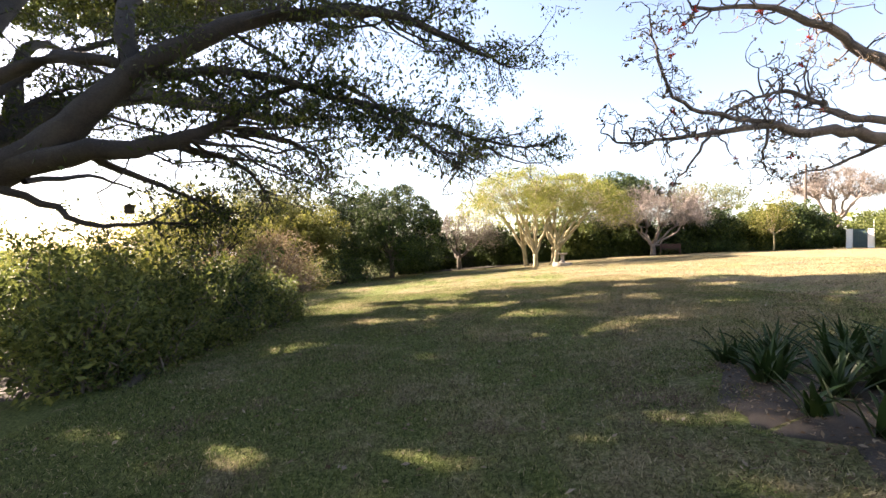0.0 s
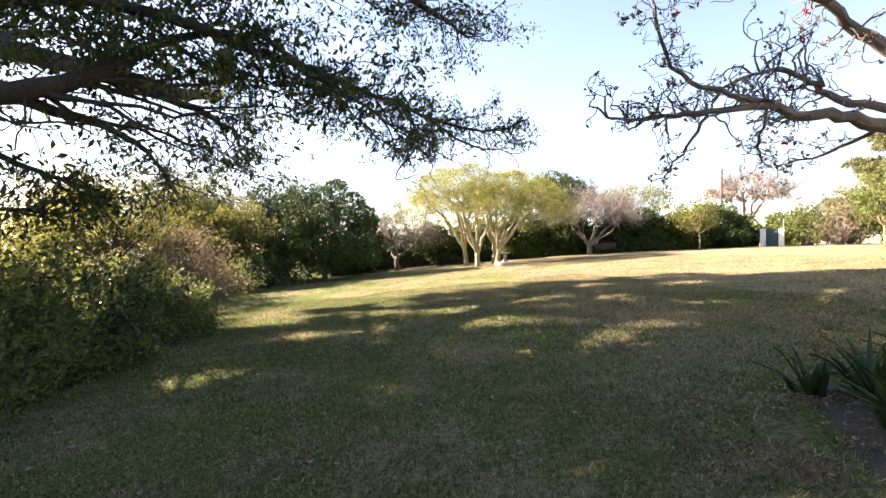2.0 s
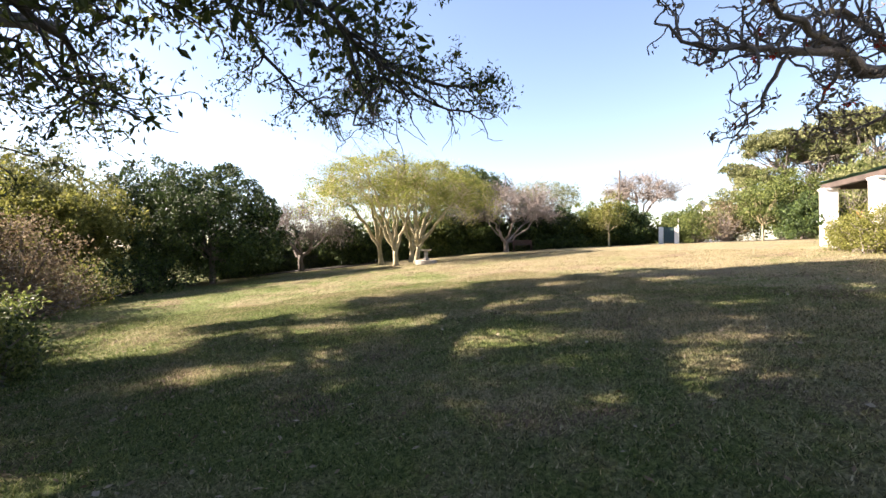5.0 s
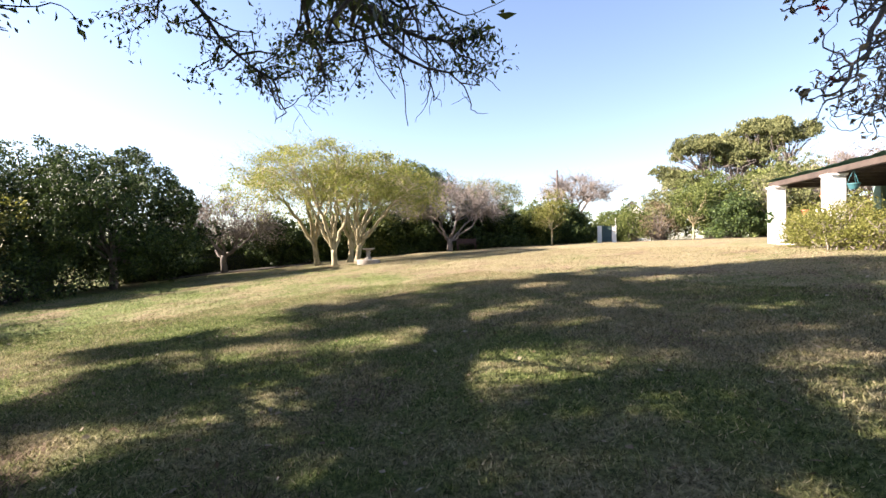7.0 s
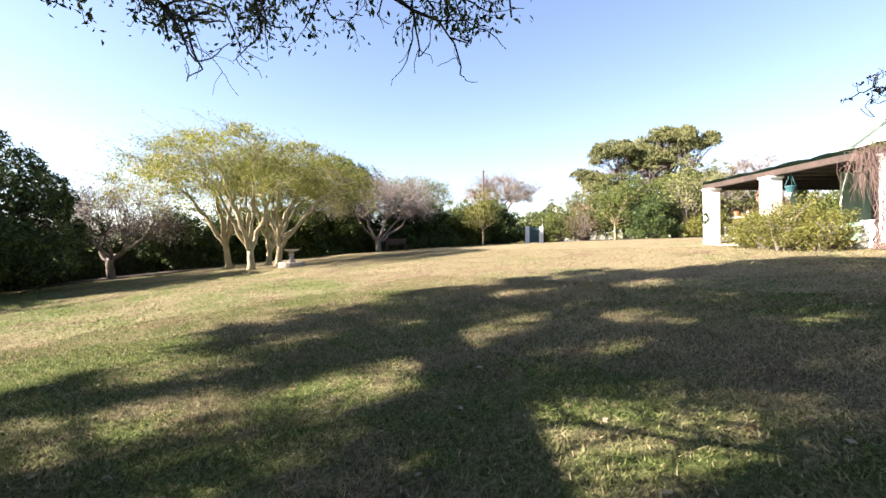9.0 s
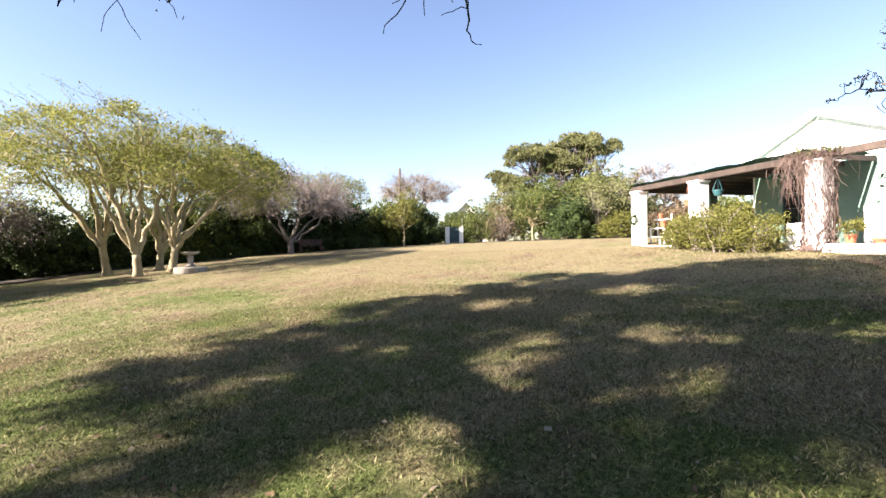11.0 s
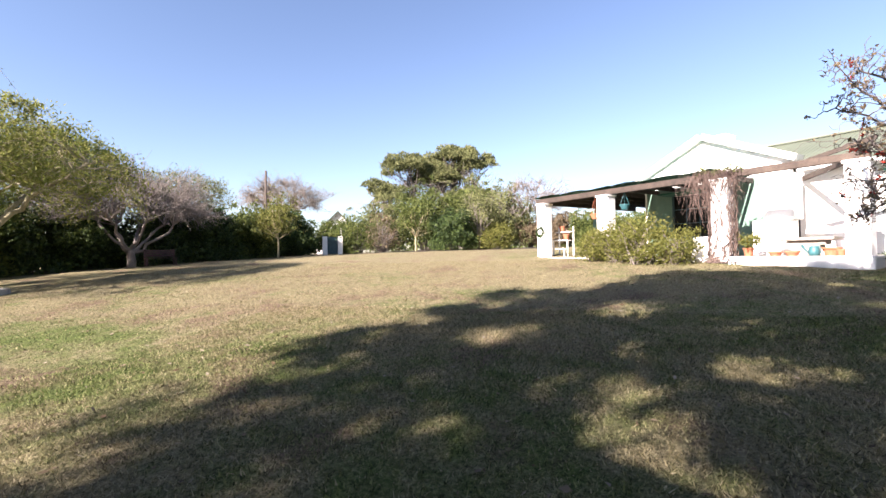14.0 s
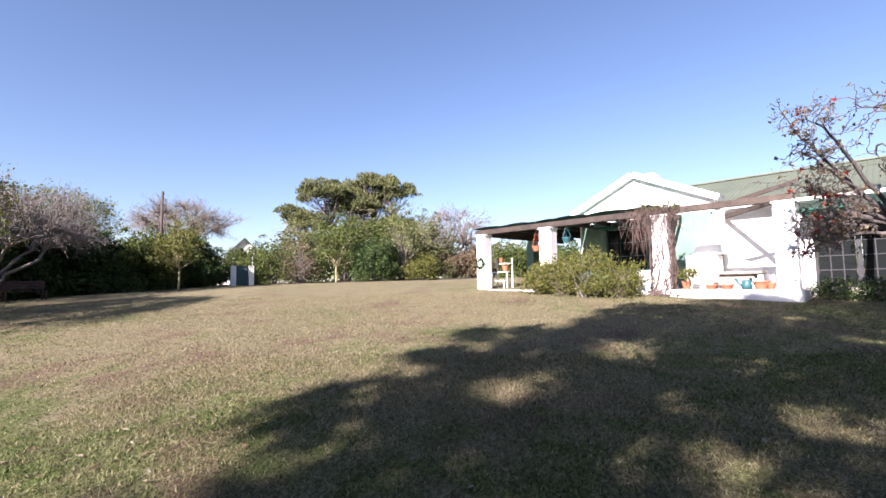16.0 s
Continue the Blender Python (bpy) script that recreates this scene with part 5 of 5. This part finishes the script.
def watering_can():
    w = world_at(5.85, -0.25)
    t = thing("watering_can", (w[0], w[1], FLOOR_Z + 0.006), "turquoise plastic watering can", "watering can", rz=40)
    g = Geo()
    g.lathe([(0.11, 0), (0.12, 0.1), (0.1, 0.22), (0.07, 0.24), (0.02, 0.24)], sides=16)
    g.make("body", TEAL, t, smooth=True)
    g = Geo()
    g.tube([(0.1, 0, 0.06), (0.2, 0, 0.16), (0.28, 0, 0.27)], [0.025, 0.02, 0.03], 8)
    g.make("spout", TEAL, t, smooth=True)
    g = Geo()
    a = np.linspace(0, math.pi, 9)
    g.tube(np.stack([-0.06 - 0.1 * np.sin(a), 0 * a, 0.14 + 0.1 * np.cos(a)], -1), [0.012] * 9, 6)
    g.make("handle", TEAL, t, smooth=True)


watering_can()


def stone_table():
    w = world_at(5.5, -1.0)
    t = thing("stone_table", (w[0], w[1], FLOOR_Z + 0.006), "small weathered stone garden table", "table", rz=53.13)
    g = Geo()
    g.box((-0.62, -0.32, 0.40), (0.62, 0.32, 0.48))
    g.make("tabletop", STONE, t, bevel=0.015)
    for i, (a, z0, z1) in enumerate(((0.2, 0, 0.15), (0.3, 0.15, 0.28), (0.42, 0.28, 0.40))):
        g = Geo()
        g.box((-a, -0.2, z0), (a, 0.2, z1))
        g.make("pedestal_block", STONE, t, bevel=0.012)


stone_table()


def hanging_basket(s, n, z, r, material, label, leaf=True, seed=0):
    w = world_at(s, n)
    t = thing("hanging_basket", (w[0], w[1], z), label, "hanging pot", "hanging pots")
    g = Geo()
    g.lathe([(r * 0.6, 0), (r * 0.95, r * 0.9), (r * 1.05, r * 0.9), (r * 1.05, r * 1.1), (r * 0.9, r * 1.1), (0.02, r * 0.95)], sides=16)
    g.make("bowl", material, t)
    top = 3.5 - z
    for k in range(3):
        a = 2 * math.pi * k / 3
        c = Geo()
        c.tube([(r * math.cos(a), r * math.sin(a), r), (0, 0, top)], [0.008, 0.008], 4)
        c.make("hanger", material, t)


hanging_basket(-0.62, -0.2, 2.68, 0.17, TERRACOTTA, "terracotta coloured hanging pot below the beam")
hanging_basket(0.68, -0.1, 2.9, 0.16, TEAL, "turquoise hanging pot below the beam")


def plant_stand():
    w = world_at(-2.75, -0.75)
    t = thing("plant_stand", (w[0], w[1], FLOOR_Z + 0.006), "white stepped timber plant stand holding pots", "plant stand", rz=53.13)
    for i, (y, z) in enumerate(((0.2, 0.35), (0.0, 0.7), (-0.2, 1.05))):
        g = Geo()
        g.box((-0.4, y - 0.12, z - 0.03), (0.4, y + 0.12, z))
        g.make("shelf", WHITE, t)
    for x in (-0.38, 0.38):
        for y, z in ((0.28, 0.35), (0.08, 0.7), (-0.28, 1.25)):
            g = Geo()
            g.box((x - 0.022, y - 0.022, 0), (x + 0.022, y + 0.022, z))
            g.make("leg", WHITE, t)


plant_stand()
flower_pot(-2.5, -0.75, 0.13, 0.24, "terracotta pot on the plant stand", z=FLOOR_Z + 0.706)
flower_pot(-2.9, -0.95, 0.12, 0.22, "terracotta pot on the top shelf", z=FLOOR_Z + 1.056)
flower_pot(-1.4, -1.2, 0.14, 0.3, "tall terracotta pot with foliage", plant=0.35, seed=3)
flower_pot(-1.0, -1.0, 0.11, 0.22, "small terracotta pot on the porch")


def wreath():
    w = world_at(-2.97, 0.24)
    t = thing("wreath", (w[0], w[1], 2.32), "grey-green wreath hung on the white pillar", "wreath", rz=53.13)
    rng = np.random.default_rng(9)
    g = Geo()
    a = rng.uniform(0, 2 * math.pi, 260)
    g.leaves(np.stack([0.17 * np.cos(a), 0.02 + 0 * a, 0.17 * np.sin(a)], -1) + rng.normal(size=(260, 3)) * 0.018, 0.07, rng)
    g.make("foliage", CLIVIA, t)


wreath()


# shrub in front of the porch and the dry vine on the pillar
for i, (s, n, r, top, leaf) in enumerate([(0.3, 0.95, 0.65, 0.6, LEAF_LIGHT), (1.1, 1.0, 0.8, 0.74, LEAF_LIGHT), (2.0, 1.05, 0.85, 0.8, LEAF_LIGHT), (2.9, 0.95, 0.7, 0.62, LEAF_LIGHT)]):
    w = world_at(s, n)
    bush("porch_shrub", "loose yellow-green shrub in front of the porch", (w[0], w[1]), (r, r, top), 260, 20, 0.10, 0.06, leaf, 170 + i, BARK_PINK, "porch shrubs", twigs=40)
w = world_at(8.3, -0.8)
for i, (s, n) in enumerate([(7.7, -0.6), (8.6, -0.9), (9.6, -1.0), (10.6, -0.8)]):
    w = world_at(s, n)
    bush("ground_cover", "low green ground cover by the porch", (w[0], w[1]), (0.65, 0.6, 0.3), 120, 16, 0.08, 0.06, LEAF_DARK, 180 + i, None, "low plants", twigs=6)


def pillar_vine():
    rng = np.random.default_rng(77)
    w = world_at(3.86, 0.0)
    z0 = gz(w[0], w[1])
    t = thing("vine", (w[0], w[1], z0), "leafless brown creeper wrapped round the pillar", "creeper", rz=53.1301)
    g, l = Geo(), Geo()
    for k in range(70):
        a = rng.uniform(0, 2 * math.pi)
        p = [(rng.normal() * 0.25, 0.3 + rng.uniform(-0.1, 0.1), 0)]
        for i in range(1, 12):
            a += rng.normal() * 0.35
            r = 0.31 + rng.uniform(0, 0.04)
            c, s_ = math.cos(a), math.sin(a)
            q = r / max(abs(c), abs(s_)) * 0.86
            p.append((c * q, s_ * q, i * 0.21 + rng.normal() * 0.02))
        g.tube(p, np.linspace(0.014, 0.004, 12), 4, False)
    for k in range(190):
        st = np.array([rng.uniform(-0.5, 0.75), rng.uniform(-0.15, 0.3), 2.35 + rng.uniform(-0.1, 0.15)])
        L = rng.uniform(0.3, 1.3) * (1.0 if st[0] > -0.2 else 0.45)
        e = st + np.array([rng.normal() * 0.25, rng.normal() * 0.12 + 0.08, -L])
        m = st + np.array([rng.normal() * 0.2, 0.2, 0.12])
        g.tube([st, m, (m + e) / 2 + rng.normal(size=3) * 0.07, e], [0.007, 0.006, 0.005, 0.003], 3, False)
    top = np.stack([rng.uniform(-0.5, 0.7, 420), rng.normal(size=420) * 0.14, 2.5 + np.abs(rng.normal(size=420)) * 0.12], -1)
    l.leaves(top, 0.08, rng)
    g.make("stem", VINE, t)
    l.make("foliage", LEAF_MID, t, "green leaves on the beam")


pillar_vine()


# ---- far houses glimpsed over the boundary ----
def far_house(x, y, rz, w, d, wall, ridge, label, roof=ROOF):
    z = gz(x, y) - 0.3
    t = thing("far_house", (x, y, z), label, "house", rz=rz)
    g = Geo()
    g.prism([(-w / 2, 0), (w / 2, 0), (w / 2, wall), (0, ridge), (-w / 2, wall)], -d / 2, d / 2)
    g.make("wall", WHITE, t)
    for s in (-1, 1):
        g = Geo()
        o = [(0, ridge + 0.02), (0, ridge + 0.14), (s * (w / 2 + 0.4), wall - 0.12), (s * (w / 2 + 0.4), wall - 0.24)]
        g.prism(o if s < 0 else o[::-1], -d / 2 - 0.3, d / 2 + 0.3)
        g.make("roof", roof, t)
    g = Geo()
    g.box((-0.5, -d / 2 - 0.03, 1.0), (0.5, -d / 2 + 0.02, 2.2))
    g.make("window", GLASS, t)


def metal_fence():
    a, b = np.array((-2.2, 41.3)), np.array((2.8, 41.0))
    t = thing("metal_fence", (a[0], a[1], gz(*a)), "black metal bar fence behind the trees", "fence", rz=math.degrees(math.atan2(*(b - a)[::-1])))
    L = float(np.linalg.norm(b - a))
    for z in (0.25, 1.25):
        g = Geo()
        g.box((0, -0.02, z + 0.05), (L, 0.02, z + 0.09))
        g.make("rail", DARK, t)
    bar = None
    for i in range(36):
        if bar is None:
            g = Geo()
            g.box((-0.012, -0.012, -0.1), (0.012, 0.012, 1.55))
            bar = g.make("bar", DARK, t)
        else:
            ob = new("bar", bar.data)
            ob.parent = t
            ob.matrix_local = pose(i * L / 35, 0, 0.0)


metal_fence()


def bird_feeder():
    t = thing("bird_feeder", (-8.3, 12.0, 2.45), "small dark box hung on a cord from a branch", "bird feeder", rz=30)
    g = Geo()
    g.box((-0.11, -0.09, 0), (0.11, 0.09, 0.2))
    g.make("box", TIMBER, t, bevel=0.01)
    g = Geo()
    g.prism([(-0.14, 0.2), (0.14, 0.2), (0, 0.27)], -0.11, 0.11)
    g.make("lid", DARK, t)
    g = Geo()
    g.tube([(0, 0, 0.26), (0, 0, 0.68)], [0.006, 0.006], 5)
    g.make("cord", DARK, t)


bird_feeder()
far_house(-36.0, 62.0, 80, 12.0, 9.0, 4.6, 6.6, "pale house with a dull red roof down the slope", BRICKRED)
far_house(51.2, 46.6, -52, 4.6, 7.0, 3.2, 5.6, "white gabled neighbouring house beyond the gate")


# ---- lawn detail ----
def scatter(n, box, rng):
    return np.column_stack([rng.uniform(box[0], box[1], n), rng.uniform(box[2], box[3], n)])


def keep_lawn(p):
    x, y = p[:, 0], p[:, 1]
    edge = np.interp(y, [0, 6, 13, 16, 20, 30], [-4.2, -4.6, -4.4, -5.2, -7.4, -8.0])
    hn = -0.8 * (x - HX) + 0.6 * (y - HY)
    hs = -0.6 * (x - HX) - 0.8 * (y - HY)
    clump = ((x > 2.6 + 0.3 * np.sin(y * 5.1) + 0.15 * np.sin(y * 13.7)) & (x < 6.4) & (y > 1.8) & (y < 4.7))
    return (x > edge) & ~clump & ~((hn < 0.3) & (hs > -3.4))


def grass_blades(name, label, n, box, height, width, seed):
    rng = np.random.default_rng(seed)
    p = scatter(n, box, rng)
    p = p[keep_lawn(p)]
    k = len(p)
    z = h(p[:, 0], p[:, 1]) + bumps(p[:, 0], p[:, 1]) - 0.004
    b = np.column_stack([p, z])
    a = rng.uniform(0, 2 * math.pi, k)
    side = np.stack([np.cos(a), np.sin(a), 0 * a], -1) * (width * rng.uniform(0.6, 1.4, k))[:, None]
    hh = height * rng.uniform(0.4, 1.3, k)
    tip = b + np.column_stack([rng.normal(size=k) * hh * 0.7, rng.normal(size=k) * hh * 0.7, hh])
    g = Geo()
    g.v.append(np.stack([b - side, b + side, tip], 1).reshape(-1, 3))
    i = np.arange(k) * 3
    g.f = list(zip(i.tolist(), (i + 1).tolist(), (i + 2).tolist()))
    return tagged(g.make(name, GRASS), label, "grass", kind="stuff")


grass_blades("grass", "short mown grass blades", 440000, (-4.8, 7.5, 1.0, 19), 0.036, 0.005, 1)
grass_blades("grass", "short mown grass blades", 260000, (-9, 17, 4, 32), 0.028, 0.010, 2)


def litter(n, box, size, seed, on_bed=False):
    rng = np.random.default_rng(seed)
    p = scatter(n, box, rng)
    p = p if on_bed else p[keep_lawn(p)]
    z = h(p[:, 0], p[:, 1]) + bumps(p[:, 0], p[:, 1]) + (0.04 if on_bed else 0.02)
    d = rng.normal(size=(len(p), 3)) * np.array([1, 1, 0.25])
    d /= np.linalg.norm(d, axis=1)[:, None]
    e = np.cross(d, np.array([0, 0, 1.0]) + rng.normal(size=(len(p), 3)) * 0.35)
    s = size * rng.uniform(0.5, 1.4, len(p))
    at = np.column_stack([p, z])
    L, W = d * s[:, None], e * (s * 0.2)[:, None]
    g = Geo()
    g.v.append(np.stack([at, at + L * 0.45 + W + np.array([0, 0, 0.006]), at + L, at + L * 0.55 - W], 1).reshape(-1, 3))
    i = np.arange(len(p)) * 4
    g.f = list(zip(i.tolist(), (i + 1).tolist(), (i + 2).tolist(), (i + 3).tolist()))
    return tagged(g.make("fallen_leaves", LITTER), "scattered dry fallen leaves on the lawn", "leaf litter", kind="stuff")


litter(5200, (-5, 14, 1, 26), 0.06, 7)
litter(900, (-8, 0, 3, 18), 0.06, 8)
litter(3600, (2.5, 5.6, 2.2, 5.0), 0.042, 9, True)
litter(1200, (1.4, 4.5, 2.0, 5.5), 0.03, 11)
litter(600, (-8, -4.6, 7, 15), 0.05, 10, True)
